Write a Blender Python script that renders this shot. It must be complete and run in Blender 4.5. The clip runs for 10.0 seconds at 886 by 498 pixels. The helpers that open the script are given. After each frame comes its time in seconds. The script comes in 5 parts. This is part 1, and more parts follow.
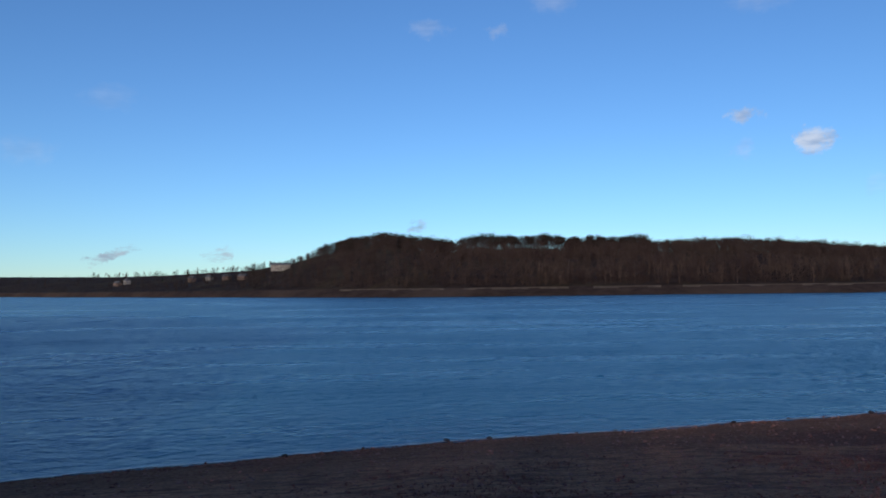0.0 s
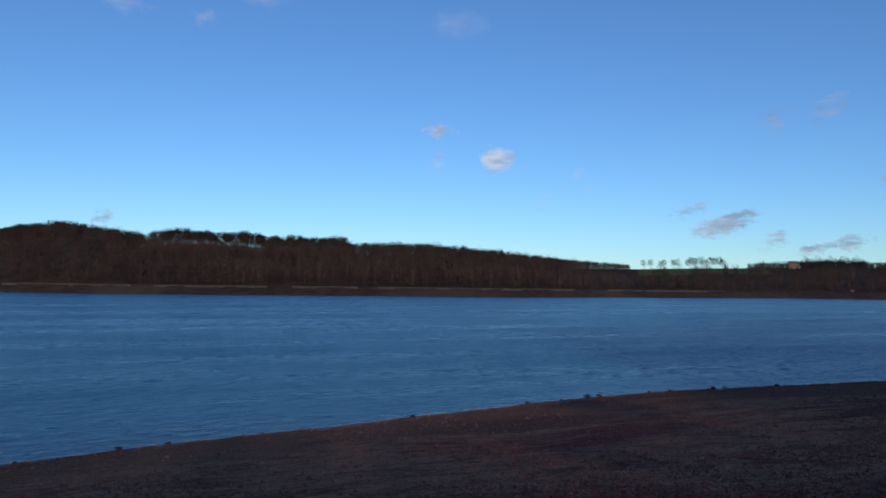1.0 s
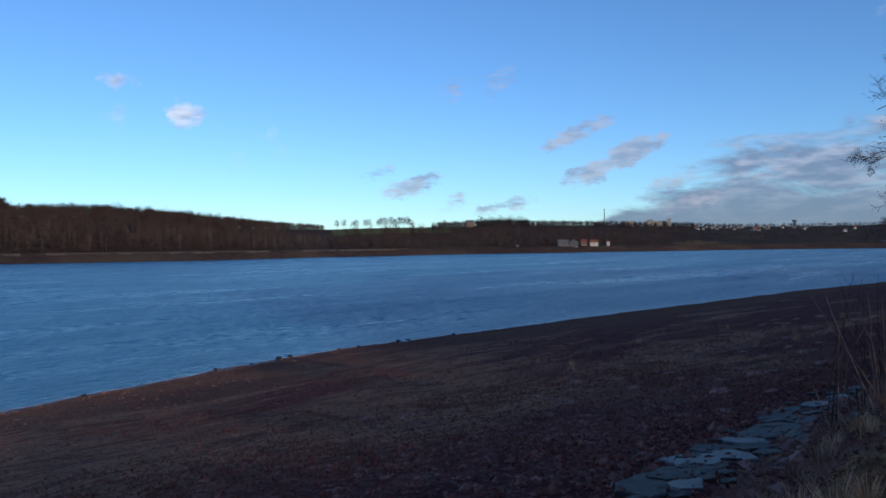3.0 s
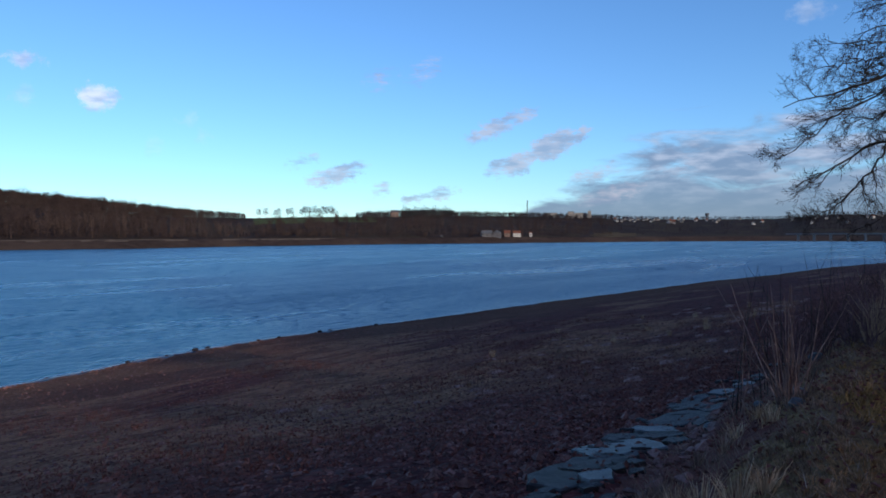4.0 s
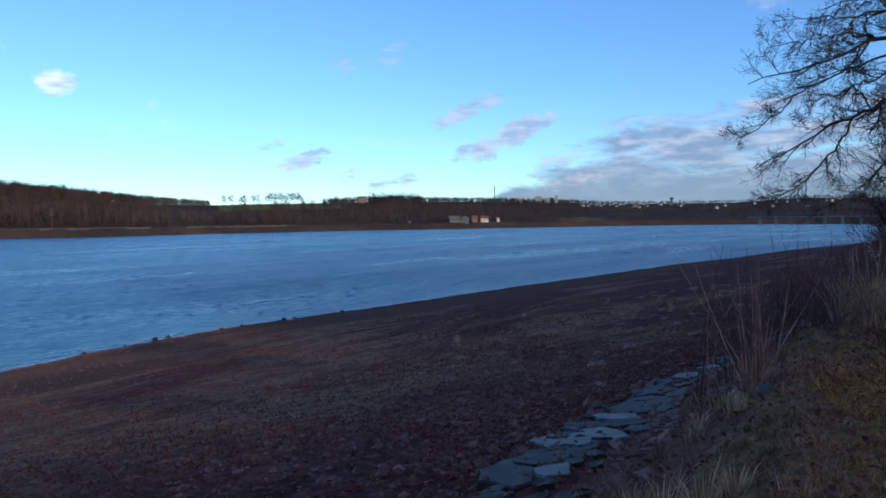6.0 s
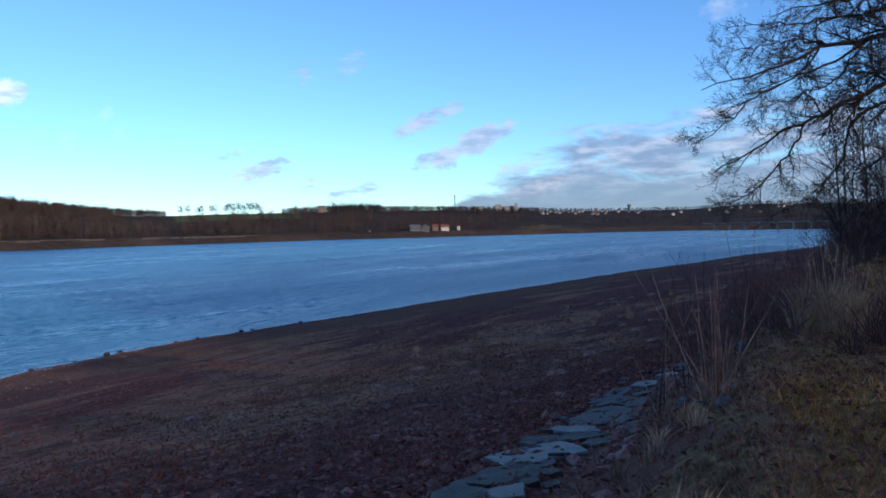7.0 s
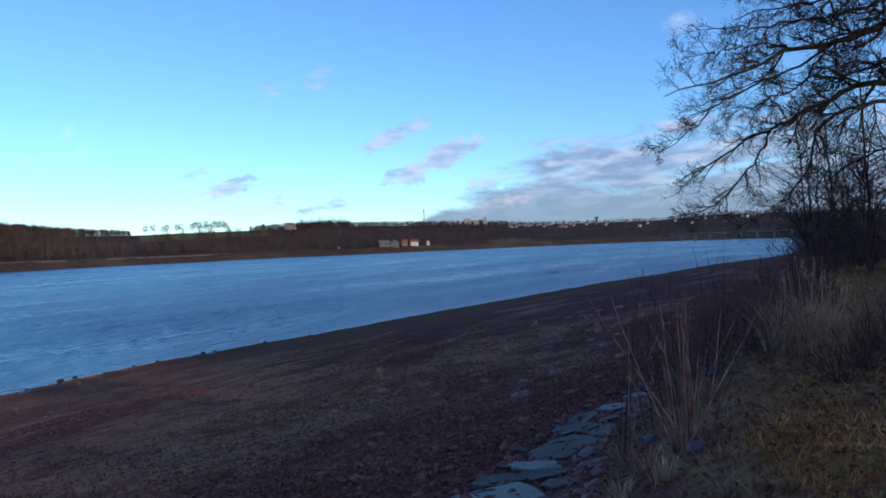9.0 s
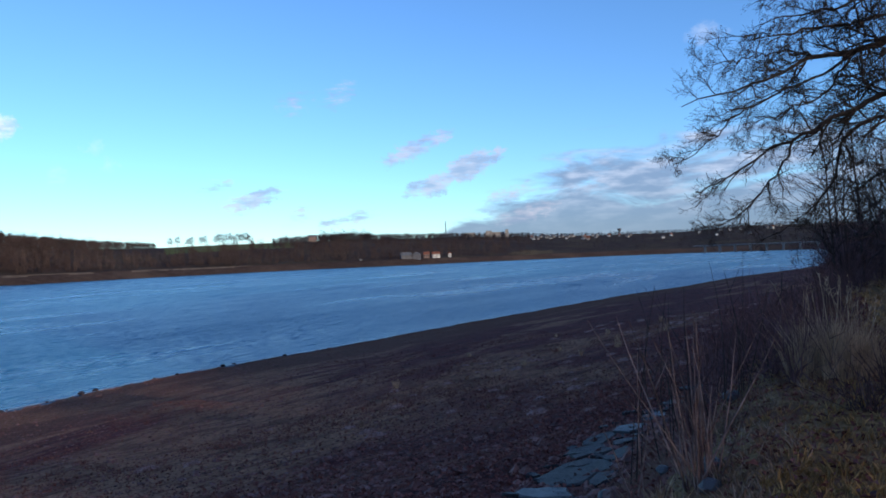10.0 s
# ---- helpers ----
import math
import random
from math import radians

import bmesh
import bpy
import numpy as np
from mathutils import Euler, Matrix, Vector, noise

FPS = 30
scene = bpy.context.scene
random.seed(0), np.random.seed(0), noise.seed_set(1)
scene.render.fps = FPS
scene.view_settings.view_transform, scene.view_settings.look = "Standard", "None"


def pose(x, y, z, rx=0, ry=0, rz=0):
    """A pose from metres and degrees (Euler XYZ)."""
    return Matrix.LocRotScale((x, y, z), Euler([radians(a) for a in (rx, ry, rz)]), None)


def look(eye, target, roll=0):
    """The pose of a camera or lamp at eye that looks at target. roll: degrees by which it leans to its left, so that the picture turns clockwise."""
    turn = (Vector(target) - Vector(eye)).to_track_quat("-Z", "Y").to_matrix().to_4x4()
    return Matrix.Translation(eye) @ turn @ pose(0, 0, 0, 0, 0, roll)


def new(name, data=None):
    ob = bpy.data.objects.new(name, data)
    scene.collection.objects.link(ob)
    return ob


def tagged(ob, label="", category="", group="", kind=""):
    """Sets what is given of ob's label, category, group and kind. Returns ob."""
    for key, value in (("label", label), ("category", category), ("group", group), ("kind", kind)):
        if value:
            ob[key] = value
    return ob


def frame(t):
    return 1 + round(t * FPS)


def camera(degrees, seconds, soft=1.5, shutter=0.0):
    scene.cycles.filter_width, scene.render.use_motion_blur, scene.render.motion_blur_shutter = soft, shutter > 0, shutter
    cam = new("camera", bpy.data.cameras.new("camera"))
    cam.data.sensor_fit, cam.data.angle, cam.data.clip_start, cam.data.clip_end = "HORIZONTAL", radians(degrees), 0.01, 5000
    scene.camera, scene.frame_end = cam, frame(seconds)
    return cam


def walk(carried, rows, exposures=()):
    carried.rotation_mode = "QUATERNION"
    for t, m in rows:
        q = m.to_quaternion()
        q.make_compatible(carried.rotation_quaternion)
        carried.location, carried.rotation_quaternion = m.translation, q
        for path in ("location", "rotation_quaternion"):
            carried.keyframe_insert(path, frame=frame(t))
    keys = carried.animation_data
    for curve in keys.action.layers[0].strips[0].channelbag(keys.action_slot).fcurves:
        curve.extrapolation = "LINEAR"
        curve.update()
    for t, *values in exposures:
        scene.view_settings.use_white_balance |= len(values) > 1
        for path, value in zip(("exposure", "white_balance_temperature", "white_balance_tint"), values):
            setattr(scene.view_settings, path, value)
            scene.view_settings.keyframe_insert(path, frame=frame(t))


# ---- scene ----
# Camera: seconds, x, y, z, yaw, pitch, roll
cam = camera(60.41, 10.0, soft=1.7)
PATH = (
    (0.0, 0.000, 0.000, 11.070, -2.831, 2.728, 0.811),
    (0.5, 0.287, 0.005, 11.056, -15.261, 2.796, 0.254),
    (1.0, 0.506, 0.035, 10.993, -25.155, 2.702, -0.670),
    (1.5, 0.785, 0.067, 11.030, -34.502, 2.026, -0.910),
    (2.0, 1.001, 0.088, 11.021, -43.567, 1.408, -1.216),
    (3.5, 1.433, 0.138, 11.049, -49.687, -0.662, 0.735),
    (4.0, 1.572, 0.165, 11.044, -53.444, -1.033, 0.191),
    (4.5, 1.749, 0.284, 11.037, -54.652, -1.338, -0.001),
    (5.0, 1.887, 0.313, 11.002, -56.629, -2.927, 0.530),
    (6.5, 2.579, 0.437, 10.946, -55.706, -1.625, 0.751),
    (7.0, 2.803, 0.501, 10.948, -58.817, -1.509, 1.150),
    (7.5, 3.102, 0.558, 10.931, -59.740, -1.473, 2.010),
    (8.0, 3.464, 0.598, 10.945, -59.164, -1.181, 2.043),
    (8.5, 3.707, 0.652, 10.935, -59.327, -1.020, 2.072),
    (9.0, 3.996, 0.741, 10.986, -61.096, -0.459, 2.121),
    (9.5, 4.215, 0.767, 10.991, -61.666, 0.024, 2.123),
    (10.0, 4.520, 0.740, 11.035, -59.450, 0.507, 2.171),
)
EXPOSURES = ((0.0, -0.1), (0.5, -0.16), (1.0, -0.2), (2.0, -0.14), (3.5, 0.26), (4.5, 0.36), (5.2, 0.45), (7.0, 0.63), (10.0, 0.60))
walk(cam, [(t, pose(x, y, z, 90 + p, r, w)) for t, x, y, z, w, p, r in PATH], EXPOSURES)

# ---- light: low sun from behind, clear sky with a few clouds ----
SUN_AZ, SUN_EL = 196.0, 15.0
sun = new("sun", bpy.data.lights.new("sun", "SUN"))
sun.data.energy, sun.data.angle, sun.data.color = 2.6, radians(0.8), (1.0, 0.86, 0.73)
sun.matrix_world = look((math.sin(radians(SUN_AZ)) * 50, math.cos(radians(SUN_AZ)) * 50, 50 * math.tan(radians(SUN_EL))), (0, 0, 0))

world = bpy.data.worlds.new("sky")
scene.world = world
world.use_nodes = True


class Net:
    """Short hand for wiring shader nodes."""

    def __init__(self, tree):
        self.tree = tree
        tree.nodes.clear()

    def node(self, kind, ins=None, **props):
        n = self.tree.nodes.new(kind)
        if "operation" in props:
            n.operation = props["operation"]
        if "use_clamp" in props:
            n.use_clamp = props["use_clamp"]
        if "data_type" in props:
            n.data_type, n.blend_type = props["data_type"], props["blend_type"]
        if "interpolation_type" in props:
            n.interpolation_type = props["interpolation_type"]
        if "sky_type" in props:
            n.sky_type, n.sun_disc, n.sun_elevation, n.sun_rotation = props["sky_type"], False, props["sun_elevation"], props["sun_rotation"]
            n.altitude, n.air_density, n.dust_density, n.ozone_density = props["altitude"], props["air_density"], props["dust_density"], props["ozone_density"]
        for key, value in (ins or {}).items():
            if isinstance(value, bpy.types.NodeSocket):
                self.tree.links.new(value, n.inputs[key])
            else:
                n.inputs[key].default_value = value
        return n

    def math(self, op, a, b=0.0, c=0.0, clamp=False):
        return self.node("ShaderNodeMath", {0: a, 1: b, 2: c}, operation=op, use_clamp=clamp).outputs[0]

    def vec(self, op, a, b=(0, 0, 0)):
        n = self.node("ShaderNodeVectorMath", {0: a, 1: b}, operation=op)
        return n.outputs["Value"] if op in ("DOT_PRODUCT", "LENGTH") else n.outputs[0]

    def mix(self, f, a, b, blend="MIX"):
        n = self.node("ShaderNodeMix", None, data_type="RGBA", blend_type=blend)
        for i, v in ((0, f), (6, a), (7, b)):
            if isinstance(v, bpy.types.NodeSocket):
                self.tree.links.new(v, n.inputs[i])
            else:
                n.inputs[i].default_value = v if i == 0 or len(v) == 4 else (*v, 1)
        return n.outputs[2]

    def noise(self, vector, scale, detail=3.0, rough=0.55, distort=0.0):
        return self.node("ShaderNodeTexNoise", {"Vector": vector, "Scale": scale, "Detail": detail, "Roughness": rough, "Distortion": distort})

    def ramp(self, value, lo, hi):
        return self.node("ShaderNodeMapRange", {0: value, 1: lo, 2: hi, 3: 0.0, 4: 1.0}, interpolation_type="SMOOTHSTEP").outputs[0]


def build_sky(w):
    n = Net(w.node_tree)
    sky = n.node("ShaderNodeTexSky", None, sky_type="NISHITA", sun_elevation=radians(SUN_EL), sun_rotation=radians(SUN_AZ),
                 altitude=300.0, air_density=1.0, dust_density=0.0, ozone_density=3.0).outputs[0]
    way = n.node("ShaderNodeTexCoord").outputs["Generated"]
    part_ = n.node("ShaderNodeSeparateXYZ", {0: way})
    az = n.math("MULTIPLY", n.math("ARCTAN2", part_.outputs[0], part_.outputs[1]), 180 / math.pi)
    el = n.math("MULTIPLY", n.math("ARCSINE", part_.outputs[2]), 180 / math.pi)
    flat = n.node("ShaderNodeCombineXYZ", {0: az, 1: el, 2: 0.0}).outputs[0]
    # ragged edges for the small clouds
    wob = n.noise(flat, 0.7, 6.0, 0.68).outputs["Color"]
    bent = n.vec("ADD", flat, n.vec("MULTIPLY", n.vec("SUBTRACT", wob, (0.5, 0.5, 0.5)), (3.6, 1.9, 0)))
    rags = n.noise(n.node("ShaderNodeMapping", {"Vector": flat, "Rotation": (0, 0, radians(-22)), "Scale": (0.45, 1.7, 1)}).outputs[0], 1.6, 5.0, 0.65).outputs[0]
    rags = n.math("MULTIPLY", n.math("SUBTRACT", rags, 0.55), 2.2)
    total = None
    for a, e, ww, hh, k in CLOUDS:
        off = n.vec("MULTIPLY", n.vec("SUBTRACT", bent, (a, e, 0)), (1 / ww, 1 / hh, 0))
        puff = n.math("MULTIPLY", n.math("SUBTRACT", 1.0, n.vec("DOT_PRODUCT", off, off)), k)
        total = puff if total is None else n.math("MAXIMUM", total, puff)
    puffs = n.ramp(total, 0.0, 0.9)
    total = None
    slant = n.node("ShaderNodeSeparateXYZ", {0: bent})
    slant = n.node("ShaderNodeCombineXYZ", {0: slant.outputs[0], 1: n.math("SUBTRACT", slant.outputs[1], n.math("MULTIPLY", slant.outputs[0], 0.3))}).outputs[0]
    for a, e, ww, hh, k in DARK_CLOUDS:
        off = n.vec("MULTIPLY", n.vec("SUBTRACT", slant, (a, e - 0.3 * a, 0)), (1 / ww, 1 / hh, 0))
        puff = n.math("MULTIPLY", n.math("SUBTRACT", 1.0, n.vec("DOT_PRODUCT", off, off)), k)
        total = puff if total is None else n.math("MAXIMUM", total, puff)
    wisps = n.ramp(n.math("ADD", total, n.math("MULTIPLY", rags, n.ramp(total, -0.6, 0.2))), -0.25, 0.75)
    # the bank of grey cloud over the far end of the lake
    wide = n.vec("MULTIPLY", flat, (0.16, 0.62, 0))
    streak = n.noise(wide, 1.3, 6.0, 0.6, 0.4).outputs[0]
    # added out of view: it goes on behind, higher up, for neutral fill
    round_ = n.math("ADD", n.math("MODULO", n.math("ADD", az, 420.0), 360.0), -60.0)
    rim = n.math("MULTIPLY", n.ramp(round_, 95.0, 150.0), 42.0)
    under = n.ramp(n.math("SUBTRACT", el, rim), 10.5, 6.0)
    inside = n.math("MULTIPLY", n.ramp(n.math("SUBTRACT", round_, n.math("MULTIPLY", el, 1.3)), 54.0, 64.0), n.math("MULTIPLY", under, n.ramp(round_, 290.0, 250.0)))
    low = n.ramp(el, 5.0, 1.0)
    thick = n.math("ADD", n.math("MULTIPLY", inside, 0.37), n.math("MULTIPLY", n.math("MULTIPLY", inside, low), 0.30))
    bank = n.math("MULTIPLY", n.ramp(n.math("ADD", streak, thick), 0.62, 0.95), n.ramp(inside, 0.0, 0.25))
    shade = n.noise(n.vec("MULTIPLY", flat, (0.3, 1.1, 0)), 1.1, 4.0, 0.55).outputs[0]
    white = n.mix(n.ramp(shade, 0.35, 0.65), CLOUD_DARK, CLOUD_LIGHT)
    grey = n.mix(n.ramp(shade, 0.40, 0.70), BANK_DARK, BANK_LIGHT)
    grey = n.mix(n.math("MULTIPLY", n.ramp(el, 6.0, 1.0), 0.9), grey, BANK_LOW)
    # the unseen deck towards the low sun is warmed, as fill for the shore
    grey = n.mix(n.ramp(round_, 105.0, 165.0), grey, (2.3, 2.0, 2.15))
    col = n.mix(1.0, sky, SKY_TINT, "MULTIPLY")
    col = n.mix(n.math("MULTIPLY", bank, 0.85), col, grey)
    col = n.mix(n.math("MULTIPLY", wisps, 0.75), col, n.mix(n.ramp(shade, 0.36, 0.62), WISP_DARK, WISP_LIGHT))
    col = n.mix(n.math("MULTIPLY", puffs, 0.75), col, white)
    back = n.node("ShaderNodeBackground", {0: col, 1: SKY_STRENGTH})
    n.tree.links.new(back.outputs[0], n.node("ShaderNodeOutputWorld").inputs[0])


SKY_STRENGTH = 0.12
SKY_TINT = (0.66, 0.93, 1.25)
CLOUD_LIGHT, CLOUD_DARK = (6.0, 6.2, 6.8), (3.0, 3.5, 4.6)
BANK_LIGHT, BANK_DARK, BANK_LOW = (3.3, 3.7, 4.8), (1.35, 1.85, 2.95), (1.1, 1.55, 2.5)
WISP_LIGHT, WISP_DARK = (3.6, 3.7, 4.5), (2.0, 2.5, 3.6)
# bearing, height, half width, half height in degrees, density
CLOUDS = (
    (29.1, 9.5, 1.4, 1.0, 0.9), (24.7, 11.6, 1.3, 0.7, 0.7), (24.9, 9.1, 0.8, 1.0, 0.3), (35.1, 8.2, 0.8, 0.8, 0.25),
    (32.7, 6.3, 0.8, 1.0, 0.22), (36.1, 7.0, 0.9, 0.7, 0.25), (79.1, 14.8, 1.6, 1.0, 0.4), (1.9, 18.9, 1.9, 0.8, 0.3),
    (7.2, 18.6, 1.0, 0.6, 0.35), (11.5, 20.6, 2.4, 1.2, 0.28), (26.0, 19.2, 2.8, 1.2, 0.26), (-21.0, 13.2, 2.4, 1.0, 0.22), (-26.0, 9.3, 2.2, 1.3, 0.25))
DARK_CLOUDS = (
    (45.5, 4.5, 2.4, 0.8, 0.8), (43.0, 5.6, 1.2, 0.5, 0.4), (57.0, 7.9, 2.2, 0.8, 0.8), (58.9, 8.6, 1.8, 0.6, 0.6), (59.0, 5.4, 2.4, 0.9, 0.9),
    (61.4, 6.5, 2.4, 1.0, 1.1), (63.2, 7.1, 1.6, 0.5, 0.8), (51.9, 2.9, 1.8, 0.4, 0.6), (53.4, 3.1, 1.2, 0.4, 0.5), (48.6, 3.3, 1.0, 0.6, 0.35), (48.6, 11.5, 1.0, 0.8, 0.2),
    (52.0, 12.1, 1.2, 0.8, 0.2), (-20.8, 2.3, 1.7, 0.4, 0.6), (1.0, 4.5, 0.9, 0.4, 0.4), (66.0, 3.0, 2.6, 0.6, 0.6), (-13.5, 2.4, 0.8, 0.5, 0.3), (64.5, 4.4, 2.0, 0.6, 0.5))
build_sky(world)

# ---- materials ----


def surface(name, dark, light, scale, rough=0.85, bump=0.3, bump_scale=None, patch=0.0, patch_scale=0.1, patch_colour=(0, 0, 0), island=0.0, spread=None,
            metal=0.0, coords="Position"):
    """A rough natural surface: grain between two colours, larger patches of a third, relief, and pieces that differ a little."""
    m = bpy.data.materials.new(name)
    m.use_nodes = True
    n = Net(m.node_tree)
    geo = n.node("ShaderNodeNewGeometry")
    at = geo.outputs["Position"] if coords == "Position" else n.node("ShaderNodeTexCoord").outputs["Object"]
    grain = n.noise(at, scale, 6.0, 0.65).outputs[0]
    col = n.mix(n.ramp(grain, 0.32, 0.68), dark, light)
    if patch:
        big = n.noise(at, patch_scale, 4.0, 0.6, 0.5).outputs[0]
        col = n.mix(n.math("MULTIPLY", n.ramp(big, 0.45, 0.65), patch), col, patch_colour)
    if island:
        per = n.node("ShaderNodeMapRange", {0: geo.outputs["Random Per Island"], 3: 1 - island, 4: 1 + island}).outputs[0]
        if spread:
            col = n.mix(geo.outputs["Random Per Island"], col, spread)
        col = n.mix(1.0, col, n.node("ShaderNodeCombineColor", {0: per, 1: per, 2: per}).outputs[0], "MULTIPLY")
    out = n.node("ShaderNodeBsdfPrincipled", {"Base Color": col, "Roughness": rough, "Metallic": metal, "Specular IOR Level": 0.5 if rough < 0.5 else 0.2 if rough < 0.85 else 0.06})
    if bump:
        rel = n.noise(at, bump_scale or scale * 2.2, 5.0, 0.7).outputs[0]
        b = n.node("ShaderNodeBump", {"Height": rel, "Strength": bump, "Distance": 0.5 / (bump_scale or scale * 2.2)})
        n.tree.links.new(b.outputs[0], out.inputs["Normal"])
    n.tree.links.new(out.outputs[0], n.node("ShaderNodeOutputMaterial").inputs[0])
    return m


def stony_ground():
    """Damp stony soil: grit, stones, brown dry patches with weak sunlight painted in, darker damp ones, and a slimy
    olive strip that the lake has just left.
    """
    m = bpy.data.materials.new("stony_shore")
    m.use_nodes = True
    n = Net(m.node_tree)
    at = n.node("ShaderNodeNewGeometry").outputs["Position"]
    grit = n.noise(at, 4.0, 6.0, 0.7).outputs[0]
    col = n.mix(n.ramp(grit, 0.35, 0.65), (0.074, 0.021, 0.020), (0.185, 0.058, 0.052))
    cells = n.node("ShaderNodeTexVoronoi", {"Vector": at, "Scale": 5.5})
    tone = n.node("ShaderNodeSeparateColor", {0: cells.outputs["Color"]}).outputs[0]
    col = n.mix(n.math("MULTIPLY", n.ramp(tone, 0.72, 0.95), 0.5), col, (0.150, 0.092, 0.086))
    flat = n.node("ShaderNodeMapping", {"Vector": at, "Scale": (0.35, 1.0, 1.0)}).outputs[0]
    big = n.noise(flat, 0.16, 4.0, 0.6, 0.6).outputs[0]
    # dry brown soil; its bias in x and height paints in weak sunlight
    along = n.node("ShaderNodeMapRange", {0: n.node("ShaderNodeSeparateXYZ", {0: at}).outputs[0], 1: 70.0, 2: 12.0, 3: -0.05, 4: 0.14}).outputs[0]
    col = n.mix(n.math("MULTIPLY", n.math("MULTIPLY", n.ramp(n.math("ADD", big, along), 0.44, 0.62), n.ramp(n.node("ShaderNodeSeparateXYZ", {0: at}).outputs[2], 7.4, 5.2)), 0.85), col, n.mix(n.ramp(grit, 0.3, 0.7), (0.210, 0.102, 0.058), (0.440, 0.230, 0.128)))
    mott = n.noise(n.node("ShaderNodeMapping", {"Vector": at, "Rotation": (0, 0, radians(-12)), "Scale": (0.5, 1.6, 1.0)}).outputs[0], 0.9, 5.0, 0.68, 0.5).outputs[0]
    col = n.mix(n.math("MULTIPLY", n.ramp(mott, 0.44, 0.66), 0.6), col, (0.042, 0.018, 0.018))
    col = n.mix(n.math("MULTIPLY", n.ramp(mott, 0.42, 0.28), 0.5), col, (0.185, 0.095, 0.075))
    damp = n.noise(at, 0.33, 4.0, 0.6, 0.4).outputs[0]
    col = n.mix(n.math("MULTIPLY", n.ramp(damp, 0.52, 0.68), 0.5), col, (0.038, 0.015, 0.016))
    # the strip by the water
    level = n.math("ADD", n.node("ShaderNodeSeparateXYZ", {0: at}).outputs[2], n.math("MULTIPLY", n.math("SUBTRACT", big, 0.5), 3.0))
    col = n.mix(n.math("MULTIPLY", n.ramp(level, 1.9, 0.5), 0.7), col, n.mix(n.ramp(grit, 0.35, 0.65), (0.084, 0.040, 0.025), (0.190, 0.096, 0.060)))
    high = n.math("ADD", n.math("MULTIPLY", grit, 0.6), n.math("MULTIPLY", cells.outputs["Distance"], -0.8))
    b = n.node("ShaderNodeBump", {"Height": high, "Strength": 0.9, "Distance": 0.09})
    out = n.node("ShaderNodeBsdfPrincipled", {"Base Color": col, "Roughness": 0.95, "Specular IOR Level": 0.06, "Normal": b.outputs[0]})
    n.tree.links.new(out.outputs[0], n.node("ShaderNodeOutputMaterial").inputs[0])
    return m


def water_surface():
    """Wind-ruffled water: short wavelets with crests along the shore, and smoother and rougher lanes."""
    m = bpy.data.materials.new("lake_water")
    m.use_nodes = True
    n = Net(m.node_tree)
    at = n.node("ShaderNodeNewGeometry").outputs["Position"]
    turn = n.node("ShaderNodeMapping", {"Vector": at, "Rotation": (0, 0, radians(-11)), "Scale": (0.8, 1.15, 1)}).outputs[0]
    chop = n.noise(turn, 0.55, 6.0, 0.58, 0.2).outputs[0]
    lanes = n.noise(n.node("ShaderNodeMapping", {"Vector": at, "Rotation": (0, 0, radians(-11)), "Scale": (0.25, 1.4, 1)}).outputs[0], 0.025, 6.0, 0.65, 0.4).outputs[0]
    force = n.node("ShaderNodeMapRange", {0: lanes, 1: 0.3, 2: 0.7, 3: 0.55, 4: 1.0}).outputs[0]
    b = n.node("ShaderNodeBump", {"Height": chop, "Strength": force, "Distance": 0.9})
    gloss = n.node("ShaderNodeMapRange", {0: lanes, 1: 0.35, 2: 0.65, 3: 0.24, 4: 0.36}).outputs[0]
    out = n.node("ShaderNodeBsdfPrincipled", {"Base Color": (0.012, 0.108, 0.205, 1), "Roughness": gloss, "IOR": 1.33, "Normal": b.outputs[0]})
    n.tree.links.new(out.outputs[0], n.node("ShaderNodeOutputMaterial").inputs[0])
    return m


M_WATER = water_surface()
M_BEACH = stony_ground()
M_TURF = surface("turf", (0.125, 0.068, 0.034), (0.330, 0.200, 0.090), 9.0, 0.95, 1.0, 16.0, 0.8, 1.4, (0.165, 0.076, 0.052))
M_SLOPE = surface("leafy_slope", (0.092, 0.031, 0.028), (0.235, 0.094, 0.072), 7.0, 0.95, 1.0, 14.0, 0.6, 0.9, (0.145, 0.078, 0.046))
M_SAND = surface("pale_bare_sand", (0.085, 0.064, 0.048), (0.160, 0.126, 0.096), 0.15, 0.95, 0.3, 0.4)
M_PASTURE = surface("rough_pasture", (0.060, 0.046, 0.026), (0.105, 0.080, 0.044), 0.05, 0.95, 0.2, 0.3)
M_BED = surface("lake_bed", (0.02, 0.02, 0.018), (0.05, 0.045, 0.04), 1.0, 0.9, 0.2)
M_BAND = surface("bare_shore_band", (0.032, 0.022, 0.018), (0.062, 0.043, 0.035), 0.12, 0.95, 0.3, 0.4, 0.5, 0.011, (0.095, 0.068, 0.051))
M_FLOOR = surface("wood_floor", (0.020, 0.015, 0.014), (0.045, 0.033, 0.028), 0.06, 0.95, 0.3, 0.3, 0.6, 0.012, (0.06, 0.05, 0.03))
M_FIELD = surface("meadow", (0.050, 0.075, 0.024), (0.085, 0.105, 0.036), 0.04, 0.95, 0.2, 0.3, 0.5, 0.01, (0.08, 0.07, 0.04))
M_WOODS = surface("bare_woods", (0.034, 0.023, 0.023), (0.068, 0.048, 0.044), 0.05, 0.95, 0.0, None, 0.7, 0.016, (0.066, 0.049, 0.042), 0.35)
M_CREST = surface("crest_woods", (0.026, 0.020, 0.019), (0.052, 0.041, 0.037), 0.05, 0.95, 0.0, None, 0.0, 0.02, (0.1, 0.07, 0.05), 0.3)
